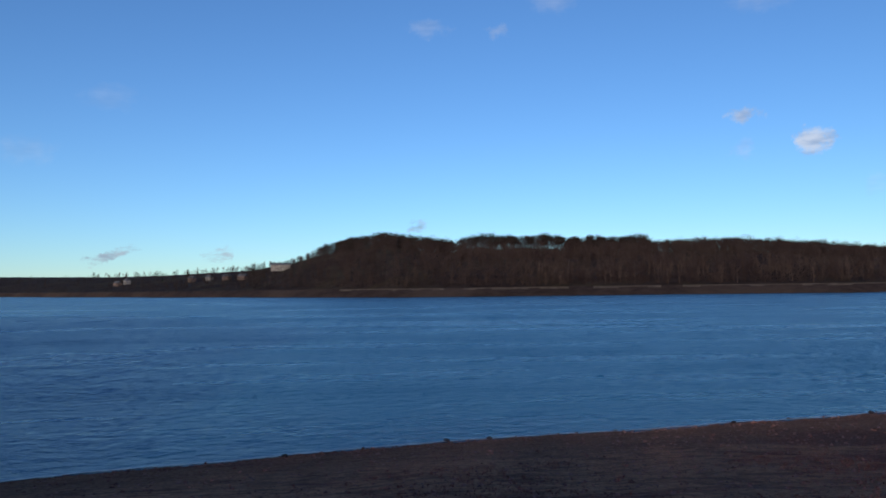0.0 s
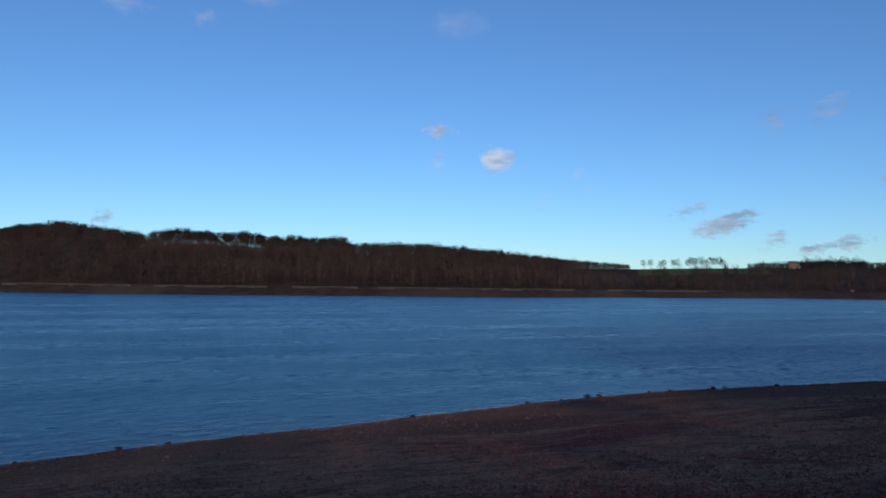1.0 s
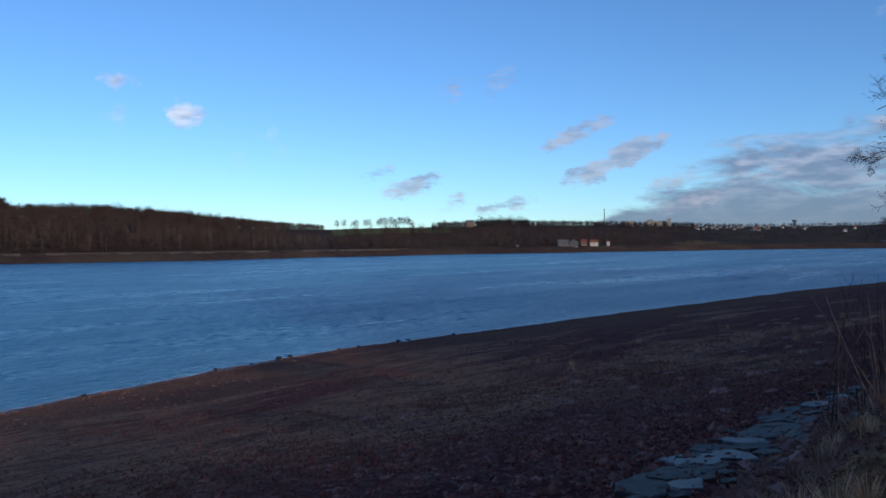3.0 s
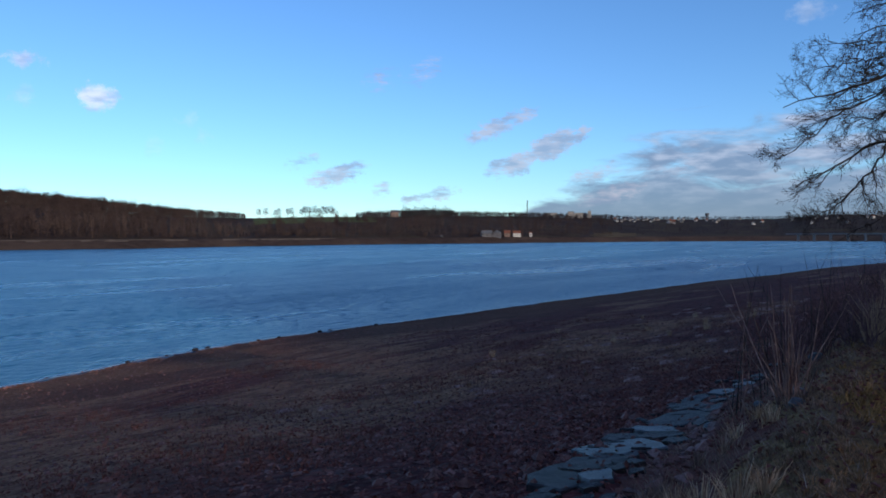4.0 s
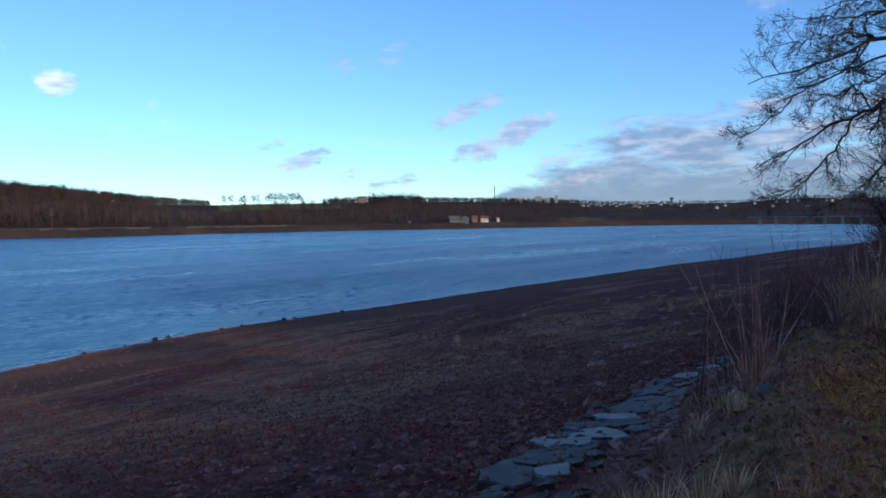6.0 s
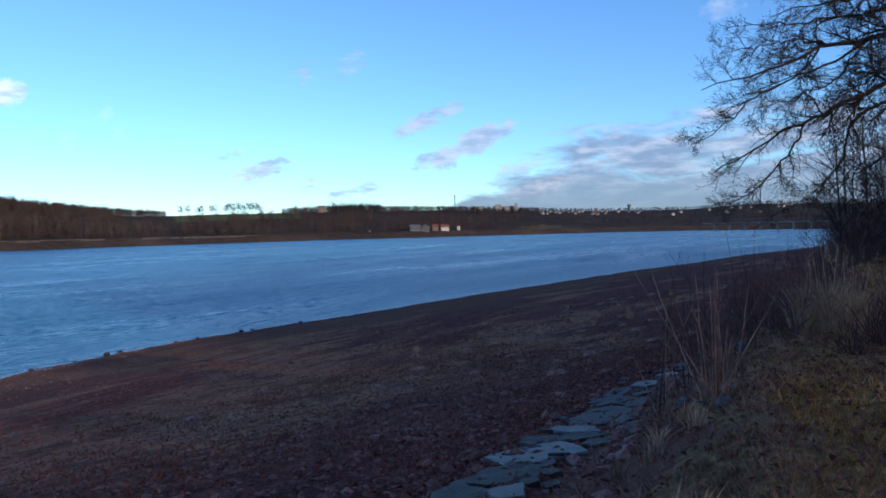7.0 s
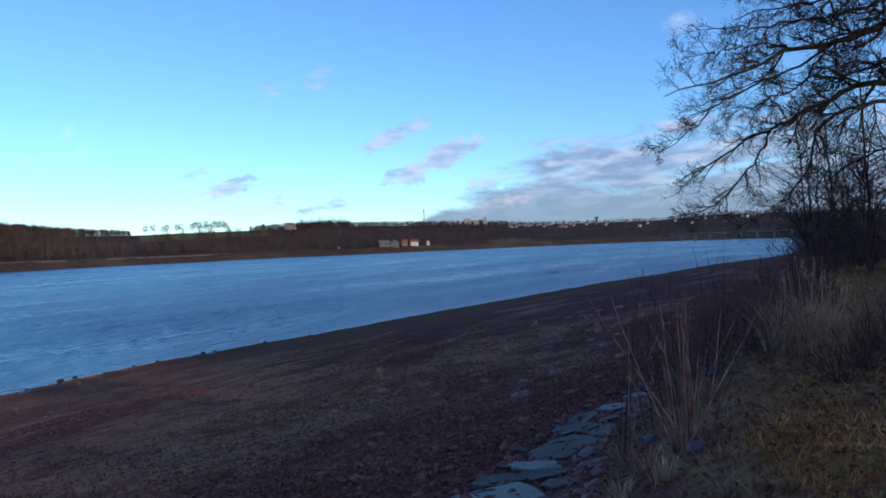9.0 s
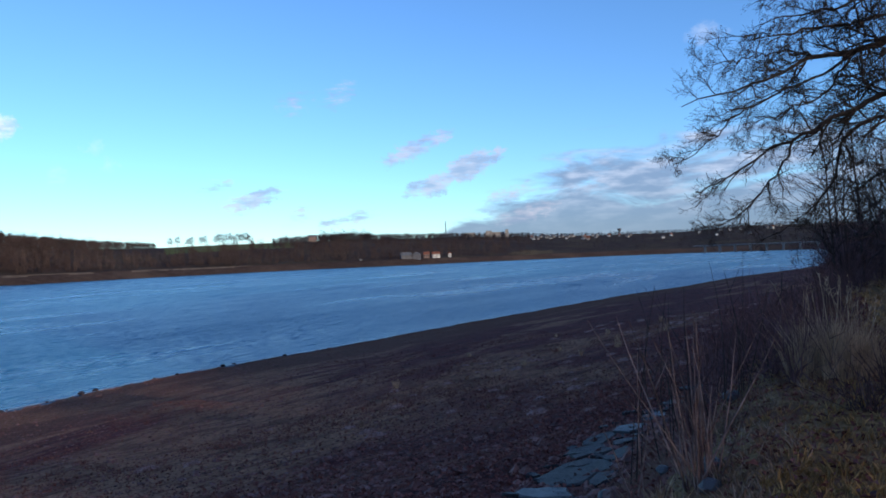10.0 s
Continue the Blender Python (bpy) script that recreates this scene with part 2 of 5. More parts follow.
# greyer purple woods tone: air haze and cloud shade put into the colour
M_HAZE = surface("haze_toned_woods", (0.018, 0.015, 0.020), (0.035, 0.029, 0.036), 0.05, 0.95, 0.0, None, 0.5, 0.012, (0.040, 0.036, 0.034), 0.3)
# paler copy of the woods colour: sunlight on the edge trees painted in
M_PALE = surface("pale_trunks", (0.060, 0.042, 0.038), (0.108, 0.078, 0.068), 0.05, 0.95, 0.0, None, 0.5, 0.02, (0.085, 0.058, 0.044), 0.35)
M_PINE = surface("conifer", (0.012, 0.016, 0.010), (0.030, 0.036, 0.020), 0.3, 0.95, 0.0, island=0.3)
M_BARK = surface("bark", (0.022, 0.018, 0.018), (0.056, 0.047, 0.045), 9.0, 0.9, 0.7, 40.0)
M_TWIG = surface("twigs", (0.042, 0.030, 0.028), (0.088, 0.066, 0.058), 6.0, 0.9, 0.0, island=0.3)
M_THICKET = surface("thicket_twigs", (0.085, 0.047, 0.051), (0.190, 0.110, 0.110), 1.2, 0.9, 0.0, None, 0.6, 0.35, (0.060, 0.038, 0.030), 0.4)
M_STEM = surface("shrub_stems", (0.125, 0.070, 0.062), (0.330, 0.205, 0.170), 7.0, 0.8, 0.0, island=0.4)
M_STRAW = surface("straw", (0.36, 0.230, 0.145), (0.68, 0.47, 0.31), 5.0, 0.85, 0.0, island=0.35)
M_BLADE = surface("grass_blades", (0.235, 0.137, 0.055), (0.450, 0.270, 0.112), 1.2, 0.85, 0.0, None, 0.7, 0.8, (0.360, 0.190, 0.118), 0.45)
M_EDGE = surface("withered_turf", (0.170, 0.098, 0.066), (0.400, 0.255, 0.170), 1.6, 0.9, 0.0, None, 0.6, 1.0, (0.220, 0.110, 0.085), 0.45)
M_DRY = surface("withered_herbs", (0.170, 0.110, 0.085), (0.38, 0.265, 0.205), 2.0, 0.9, 0.0, island=0.4)
M_WEED = surface("pink_weeds", (0.23, 0.135, 0.120), (0.42, 0.270, 0.240), 3.0, 0.9, 0.0, island=0.35)
M_LEAF = surface("dead_leaves", (0.095, 0.032, 0.030), (0.240, 0.094, 0.076), 5.0, 0.8, 0.0, island=0.45)
M_STONE = surface("shore_stones", (0.112, 0.052, 0.047), (0.235, 0.122, 0.106), 12.0, 0.8, 0.4, 40.0, island=0.45)
M_SLAB = surface("wet_slab", (0.019, 0.013, 0.015), (0.050, 0.036, 0.038), 2.5, 0.55, 0.8, 18.0, 0.7, 0.9, (0.03, 0.025, 0.022))
M_ICE = surface("glazed_slab", (0.024, 0.023, 0.026), (0.082, 0.080, 0.090), 2.6, 0.45, 0.7, 14.0, 0.5, 1.2, (0.05, 0.05, 0.05))
M_WALL = surface("render_white", (0.40, 0.395, 0.38), (0.56, 0.555, 0.54), 0.6, 0.9, 0.1)
M_GREYWALL = surface("grey_boards", (0.08, 0.08, 0.09), (0.15, 0.15, 0.16), 0.8, 0.9, 0.1)
M_PINK = surface("pink_plaster", (0.16, 0.115, 0.10), (0.23, 0.165, 0.14), 0.6, 0.9, 0.1)
M_REDROOF = surface("red_tiles", (0.13, 0.055, 0.04), (0.20, 0.085, 0.06), 0.8, 0.85, 0.3)
M_GREYROOF = surface("slate_roof", (0.06, 0.068, 0.082), (0.11, 0.122, 0.14), 0.8, 0.7, 0.2)
M_PANE = surface("window_glass", (0.02, 0.025, 0.03), (0.035, 0.04, 0.05), 1.0, 0.12, 0.0)
M_CONCRETE = surface("pale_concrete", (0.24, 0.225, 0.21), (0.36, 0.34, 0.32), 0.4, 0.9, 0.1)
M_STEEL = surface("dark_steel", (0.035, 0.04, 0.045), (0.07, 0.075, 0.08), 1.0, 0.6, 0.0)

# ---- mesh helpers ----


def mesh_from(name, verts, faces, mats, index=None, smooth=False):
    """A mesh from arrays: verts (n, 3), faces (m, 3 or 4)."""
    verts, faces = np.asarray(verts, dtype=np.float32), np.asarray(faces, dtype=np.int32)
    me = bpy.data.meshes.new(name)
    k = faces.shape[1]
    me.vertices.add(len(verts)), me.loops.add(faces.size), me.polygons.add(len(faces))
    me.vertices.foreach_set("co", verts.ravel())
    me.loops.foreach_set("vertex_index", faces.ravel())
    me.polygons.foreach_set("loop_start", np.arange(0, faces.size, k, dtype=np.int32))
    for m in mats:
        me.materials.append(m)
    if index is not None:
        me.polygons.foreach_set("material_index", np.asarray(index, dtype=np.int32))
    me.polygons.foreach_set("use_smooth", np.full(len(faces), smooth))
    me.update(calc_edges=True)
    me.validate()
    return me


def part(name, bm, material, parent=None, label=""):
    """Links a bmesh as one mesh object under a thing or a part."""
    me = bpy.data.meshes.new(name)
    bm.to_mesh(me)
    bm.free()
    me.materials.append(material)
    ob = new(name, me)
    ob.parent = parent
    return tagged(ob, label)


def solid(*boxes):
    """A bmesh of boxes (x0, y0, z0, x1, y1, z1)."""
    bm = bmesh.new()
    for x0, y0, z0, x1, y1, z1 in boxes:
        bmesh.ops.create_cube(bm, size=1, matrix=Matrix.Translation(((x0 + x1) / 2, (y0 + y1) / 2, (z0 + z1) / 2)) @ Matrix.Diagonal((x1 - x0, y1 - y0, z1 - z0, 1)))
    return bm


def empty(name, m=None):
    ob = new(name)
    ob.empty_display_size = 0.3
    if m is not None:
        ob.matrix_world = m
    return ob


class Pile:
    """Collects triangles for one mesh."""

    def __init__(self):
        self.v, self.f, self.n, self.queue, self.spikes = [], [], 0, {}, []

    def add(self, v, f):
        self.v.append(np.asarray(v, dtype=np.float32)), self.f.append(np.asarray(f, dtype=np.int32) + self.n)
        self.n += len(v)

    def tube(self, pts, r0, r1, sides=4):
        """A tapered tube along a line of points; alike ones are built together at the end."""
        self.queue.setdefault((len(pts), sides), []).append((pts, r0, r1))

    def flush(self):
        for (k, sides), rows in self.queue.items():
            p = np.array([q[0] for q in rows], dtype=float)
            d = np.gradient(p, axis=1)
            d /= np.linalg.norm(d, axis=2, keepdims=True) + 1e-9
            steep = np.abs(d[:, :1, 2:]) > 0.8
            ref = np.where(steep, np.array((0.9, 0.3, 0.1)), np.array((0.31, 0.22, 0.92)))
            a = np.cross(d, np.broadcast_to(ref, d.shape))
            a /= np.linalg.norm(a, axis=2, keepdims=True) + 1e-9
            b = np.cross(d, a)
            r0, r1 = np.array([q[1] for q in rows]), np.array([q[2] for q in rows])
            r = (r0[:, None] + (r1 - r0)[:, None] * np.linspace(0, 1, k)[None])[:, :, None, None]
            t = np.arange(sides) * 2 * math.pi / sides
            ring = p[:, :, None, :] + r * (a[:, :, None, :] * np.cos(t)[:, None] + b[:, :, None, :] * np.sin(t)[:, None])
            i, j = np.meshgrid(np.arange(k - 1), np.arange(sides), indexing="ij")
            q0, q1 = i * sides + j, i * sides + (j + 1) % sides
            f = np.concatenate([np.stack([q0, q1, q1 + sides], -1).reshape(-1, 3), np.stack([q0, q1 + sides, q0 + sides], -1).reshape(-1, 3)])
            self.add(ring.reshape(-1, 3), (f[None] + (np.arange(len(rows)) * k * sides)[:, None, None]).reshape(-1, 3))
        self.queue = {}
        if self.spikes:
            rows, self.spikes = self.spikes, []
            self.slivers([q[0] for q in rows], [q[1] for q in rows], [q[2] for q in rows])

    def blades(self, base, tip, width, mid=0.5, sag=None):
        """Flat tapering blades from base to tip, bent at the middle."""
        base, tip = np.asarray(base, float), np.asarray(tip, float)
        k = len(base)
        side = np.cross(tip - base, np.random.normal(size=(k, 3)))
        side *= (np.asarray(width).reshape(-1, 1) / 2) / (np.linalg.norm(side, axis=1)[:, None] + 1e-9)
        m = base * (1 - mid) + tip * mid
        if sag is not None:
            m = m + sag
        v = np.stack([base - side, base + side, m + side * 0.75, m - side * 0.75, tip], 1).reshape(-1, 3)
        o = np.arange(k)[:, None] * 5
        f = np.concatenate([o + np.array((0, 1, 2)), o + np.array((0, 2, 3)), o + np.array((3, 2, 4))])
        self.add(v, f)

    def slivers(self, base, tip, width):
        """Single thin triangles."""
        base, tip = np.asarray(base, float), np.asarray(tip, float)
        k = len(base)
        side = np.cross(tip - base, np.random.normal(size=(k, 3)))
        side *= (np.asarray(width).reshape(-1, 1) / 2) / (np.linalg.norm(side, axis=1)[:, None] + 1e-9)
        v = np.stack([base - side, base + side, tip], 1).reshape(-1, 3)
        self.add(v, np.arange(3 * k).reshape(-1, 3))

    def arrays(self):
        self.flush()
        return np.concatenate(self.v), np.concatenate(self.f)

    def make(self, name, mat, parent=None, smooth=False, label=""):
        v, f = self.arrays()
        ob = new(name, mesh_from(name, v, f, [mat], None, smooth))
        ob.parent = parent
        return tagged(ob, label)


# ---- the lie of the land ----
WATER_X = (-3000, -600, -150, -60, -24, -12, 2.5, 21, 38, 51, 65, 86, 108, 138, 185, 225, 281, 370, 395, 700, 1100, 3000)
WATER_Y = (-1200, -250, 0, 33, 46.3, 49.8, 54.4, 57.7, 61.6, 63.6, 63.3, 61.6, 61.3, 59.2, 56.5, 51, 47.5, 31.5, 30, 20, 12, 0)
TOE_X = (-3000, -600, -24, 0, 10, 15, 20, 26, 60, 140, 400, 1100, 3000)
TOE_Y = (-1260, -300, -2.5, 2.2, 3.9, 5.05, 5.65, 6.1, 9.0, 8.0, 0.0, -10.0, -40.0)
TOE_ZX = (-100, 0, 10, 15, 25, 40, 60, 150, 400)
TOE_ZZ = (8.2, 8.3, 8.15, 7.6, 6.8, 6.2, 5.9, 6.0, 6.0)
SHORE_A = (-90, -60, -40, -27, -24, -17, -9, -0.7, 8, 16, 24, 31, 36, 39, 43.7, 50, 55, 60, 65, 71, 77, 82, 86, 95)
SHORE_D = (3300, 2800, 2200, 1700, 1400, 1060, 855, 722, 695, 712, 718, 724, 790, 830, 880, 970, 1000, 1080, 1150, 1270, 1330, 1290, 1220, 1150)
RIDGE_A = (-90, -40, -27.3, -20.6, -17.5, -11.5, -8.2, -5.75, -1.5, 1.9, 3.6, 5.7, 8.7, 12.8, 16.9, 20, 23.1, 27.5, 31, 35, 39.4, 42, 47.5, 50.4, 53.4, 55, 59.7, 64.4, 70.6, 77, 80.7, 85.4, 95)
RIDGE_E = (0.8, 0.9, 0.93, 0.88, 0.95, 1.25, 1.8, 2.5, 3.05, 2.6, 2.35, 2.5, 2.45, 2.3, 2.2, 2.2, 2.25, 1.9, 1.6, 1.35, 1.30, 1.36, 1.42, 1.45, 1.5, 1.45, 1.38, 1.25, 1.08, 1.06, 1.32, 1.24, 1.15)
DEPTH_A = (-90, -20, -8, 30, 40, 50, 60, 75, 95)
DEPTH_R = (900, 700, 320, 330, 420, 500, 750, 1100, 1100)


def waterline(x):
    return np.interp(x, WATER_X, WATER_Y)


def toe(x):
    return np.interp(x, TOE_X, TOE_Y)


def bank_width(x):
    return np.interp(x, (0, 10, 16, 26, 60), (2.2, 2.6, 3.4, 4.2, 8.0))


def ripple(x, y, size, seed):
    """Smooth pseudo-random relief, about -1 to 1."""
    out = 0
    for i, (a, b, c, d) in enumerate(((1.0, 0.31, 1.3, 0.4), (-0.43, 1.07, 2.1, 0.3), (0.81, -0.77, 0.2, 0.2), (1.9, 1.3, 4.4, 0.13), (-1.6, 2.2, 0.7, 0.1))):
        out = out + d * np.sin((a * x + b * y) / size * 2.1 + c + seed + 1.3 * np.sin((b * x - a * y) / size * 1.1 + seed * 2 + i))
    return out


def far_shore(az):
    """Distance of the opposite shore at a bearing."""
    return np.interp(az, SHORE_A, SHORE_D) + 5 * ripple(np.asarray(az) * 12, np.asarray(az) * 0, 40, 1.5)


def shade_rise_slope(az):
    """Steepness of an unseen rise added to shade the shore, with a saddle where the low sun comes through the trees."""
    return np.interp(np.asarray(az) % 360, (0, 174, 183, 212, 225, 360), (0.48, 0.48, 0.206, 0.206, 0.48, 0.48))


def height(x, y):
    """The ground's height at x, y."""
    x, y = np.asarray(x, float), np.asarray(y, float)
    r, az = np.hypot(x, y), np.degrees(np.arctan2(x, y))
    w, t = waterline(x) + 0.35 * ripple(x, y, 5.0, 1.0) + 0.12 * ripple(x, y, 1.1, 2.0), toe(x)
    zt = np.interp(x, TOE_ZX, TOE_ZZ)
    s = np.clip((w - y) / (w - t), 0, 1)
    near = np.where(y > w, np.maximum(-0.13 * (y - w), -4), zt * s ** 1.25)
    u = np.clip((t - y) / bank_width(x), 0, 1)
    top = np.interp(x, (0, 30, 45, 75, 200), (9.30, 9.40, 9.1, 8.2, 7.0))
    near = near + (u * u * (3 - 2 * u)) * (top - zt)
    near = near + np.where(y < w, 0.10 * ripple(x, y, 6.0, 3.0) * np.clip((w - y) / 4, 0, 1) + 0.035 * ripple(x, y, 0.9, 5.0), 0)
    # the unseen rise behind the path, added to keep sun off the shore
    behind = np.clip((np.abs(az - 25) - 92) / 30, 0, 1)
    near = near + np.where(y < t, behind * np.clip((r - 30) * shade_rise_slope(az), 0, 120), 0)
    d = far_shore(az)
    f = r - d
    depth = np.interp(az, DEPTH_A, DEPTH_R)
    crest = 11 + (d + depth) * np.tan(np.radians(np.interp(az, RIDGE_A, RIDGE_E)))
    v = np.clip((f - 32) / (depth - 32), 0, 1)
    rise = 8 + (crest - 8) * (0.55 * v + 0.45 * np.sin(v * math.pi / 2)) + 1.6 * ripple(x, y, 60, 7.0) * np.clip(v * 4, 0, 1) * np.clip((1 - v) * 3, 0.15, 1)
    far = np.where(f < 0, np.maximum(0.1 * f, -4), np.where(f < 32, 8 * np.clip(f / 32, 0, 1) ** 0.8, rise))
    far = np.where(f > depth, crest - (f - depth) * 0.012, far)
    return np.where((np.abs(az) < 100), np.maximum(near, far), near)


def ground_sheet():
    deg = np.concatenate([np.arange(-40, 100, 0.3), np.arange(100, 320, 4.0)])
    az = np.radians(deg)
    turned = (deg + 180) % 360 - 180
    d, depth = far_shore(turned)[:, None], np.interp(turned, DEPTH_A, DEPTH_R)[:, None]
    ones = np.ones((len(az), 1))
    r = np.hstack([ones * 0.6 * 1.03 ** np.arange(0, 226), d + np.array((-110, -60, -25, -8, 0, 4, 10, 17, 24, 29, 32, 33.5, 38, 46))[None],
                   d + 46 + (depth - 46) * np.linspace(0.04, 1, 26)[None], d + depth + np.array((12, 40, 110, 300, 700, 1500, 2300))[None]])
    a = np.repeat(az[:, None], r.shape[1], 1)
    x, y = r * np.sin(a), r * np.cos(a)
    z = height(x, y)
    na, nr = a.shape
    i, j = np.meshgrid(np.arange(na), np.arange(nr - 1), indexing="ij")
    k = (i + 1) % na
    faces = np.stack([i * nr + j, i * nr + j + 1, k * nr + j + 1, k * nr + j], -1).reshape(-1, 4)
    v = np.stack([x, y, z], -1).reshape(-1, 3)
    mid = v[faces].mean(1)
    mx, my, mz = mid.T
    mr, maz = np.hypot(mx, my), np.degrees(np.arctan2(mx, my))
    f = mr - far_shore(maz)
    depth = np.interp(maz, DEPTH_A, DEPTH_R)
    kind = np.where(my < toe(mx) - 0.15, 1, 0)
    kind = np.where((kind == 1) & (my > toe(mx) - bank_width(mx) * 0.7 + 0.4 * ripple(mx, my, 1.2, 3.0)) & (mx > -20) & (mx < 90), 6, kind)
    kind = np.where(mz < -0.25, 2, kind)
    isfar = (f > -60) & (np.abs(maz) < 100) & (mr > 450) & (mz > -0.25)
    kind = np.where(isfar & (f <= 32.8), 3, kind)
    kind = np.where(isfar & (f > 32.8), 4, kind)
    kind = np.where(isfar & (f > 21 + 2.2 * np.abs(maz - 42.2) + 3 * ripple(maz * 20, maz * 0, 9, 1.0)) & (f <= 31) & (np.abs(maz - 42.2) < 3.4), 7, kind)
    gravel = (f > 26.5 + 2.5 * ripple(maz * 20, maz * 0, 25, 4.0)) & (f <= 32.8) & (maz > -5) & (maz < 39) & (ripple(maz * 20, maz * 0, 60, 2.0) > -0.45)
    kind = np.where(isfar & gravel, 7, kind)
    meadow = ((maz > 39.5) & (maz < 48.5) & (f > depth * 0.55))
    kind = np.where(isfar & meadow, 5, kind)
    pasture = ((maz - 66.1) / 1.7) ** 2 + ((f - 80) / 50) ** 2 < 1 + 0.4 * ripple(mx, my, 30, 2.0)
    kind = np.where(isfar & pasture, 8, kind)
    # the hub under the camera
    v = np.vstack([v, (0.0, 0.0, float(height(0.0, 0.0)))])
    me = mesh_from("ground", v, faces, [M_BEACH, M_TURF, M_BED, M_BAND, M_FLOOR, M_FIELD, M_SLOPE, M_SAND, M_PASTURE], kind, True)
    bm = bmesh.new()
    bm.from_mesh(me)
    bm.verts.ensure_lookup_table()
    hub = bm.verts[len(v) - 1]
    for q in range(na):
        bm.faces.new((hub, bm.verts[q * nr], bm.verts[((q + 1) % na) * nr])).material_index = 1
    bmesh.ops.recalc_face_normals(bm, faces=bm.faces[:])
    bm.to_mesh(me)
    bm.free()
    tagged(new("ground", me), "sloping stony lake shore, grassy bank and distant wooded hills", "ground", kind="structure")


ground_sheet()


def lake():
    """Open water with wind waves; the sheet is finer near the shore."""
    az = np.radians(np.concatenate([np.arange(-34, 93, 0.21), np.arange(93, 326, 8.0)]))
    rr = np.concatenate([(1.0, 15.0), 36 * 1.0045 ** np.arange(0, 433), 252 * 1.011 ** np.arange(0, 161), (1500, 1800, 2300, 3200)])
    a, r = np.meshgrid(az, rr, indexing="ij")
    x, y = r * np.sin(a) + 2.0, r * np.cos(a) + 0.3
    z = np.zeros_like(x)
    rng = np.random.default_rng(77)
    gust = 0.85 + 0.18 * ripple(x, y, 60, 2.0) + 0.12 * ripple(x, y, 17, 5.0)
    for k in range(12):
        size = 0.55 * 1.33 ** k
        cell = np.where(r < 250, r * 0.0040, r * 0.011)
        seen = np.clip(size / cell - 1.7, 0, 1) * np.clip((6.5 - size / cell) / 3.5, 0.08, 1) * np.clip(1.3 - r / 430, 0.10, 1)
        wave = np.zeros_like(x)
        for _ in range(8):
            way = radians(101) + rng.normal(0, 0.65)
            q = 2 * math.pi / (size * rng.uniform(0.75, 1.3))
            wave += np.sin(q * (x * math.cos(way) + y * math.sin(way)) + rng.uniform(0, 6.28))
        z += seen * wave * size * 0.0062 * WAVES
    z *= gust * np.clip((r - 30) / 20, 0, 1) * np.clip((y - waterline(x)) / 4, 0.15, 1)
    z[:, :2] = 0
    z[:, -4:] = 0
    na, nr = a.shape
    i, j = np.meshgrid(np.arange(na), np.arange(nr - 1), indexing="ij")
    k = (i + 1) % na
    faces = np.stack([i * nr + j, k * nr + j, k * nr + j + 1, i * nr + j + 1], -1).reshape(-1, 4)
    v = np.stack([x, y, z], -1).reshape(-1, 3)
    # under the land behind the camera nothing is needed
    mid = v[faces[:, 0]]
    faces = faces[(mid[:, 1] > waterline(mid[:, 0]) - 8)]
    me = mesh_from("water", v, faces, [M_WATER], None, True)
    bm = bmesh.new()
    bm.from_mesh(me)
    bmesh.ops.delete(bm, geom=[q for q in bm.verts if not q.link_faces], context="VERTS")
    bm.to_mesh(me)
    bm.free()
    tagged(new("water", me), "wind-rippled deep blue lake water under clear sky", "water", kind="structure")


WAVES = 1.3
lake()


def wash():
    """Thin pale strip along the stones: sky gleam on shallow water, as colour."""
    x = np.arange(-40, 150, 0.12)
    w = waterline(x)
    for _ in range(3):
        w = waterline(x) + 0.35 * ripple(x, w, 5.0, 1.0) + 0.12 * ripple(x, w, 1.1, 2.0)
    wide = np.clip(0.20 + 0.16 * ripple(x, w, 2.2, 8.0) + 0.10 * ripple(x, w, 0.5, 3.0), 0.02, 0.5)
    lift = 0.05 + 0 * x
    v = np.stack([np.stack([x, w - 0.15, lift], 1), np.stack([x, w + wide * 0.5, lift + 0.02], 1), np.stack([x, w + wide + 0.05, lift - 0.01], 1)], 1).reshape(-1, 3)
    i = np.arange(len(x) - 1)[:, None] * 3
    f = np.concatenate([i + np.array((0, 3, 4, 1)), i + np.array((1, 4, 5, 2))])
    tagged(new("wash", mesh_from("wash", v, f, [M_SHORE_GLEAM], None, True)), "thin pale line of wash where ripples meet the stones", "wash", kind="structure")


# pale colour stands in for sky reflected at the water's edge
M_SHORE_GLEAM = surface("wash", (0.15, 0.165, 0.19), (0.32, 0.34, 0.37), 2.0, 0.35, 0.3)
wash()

# ---- far woods ----


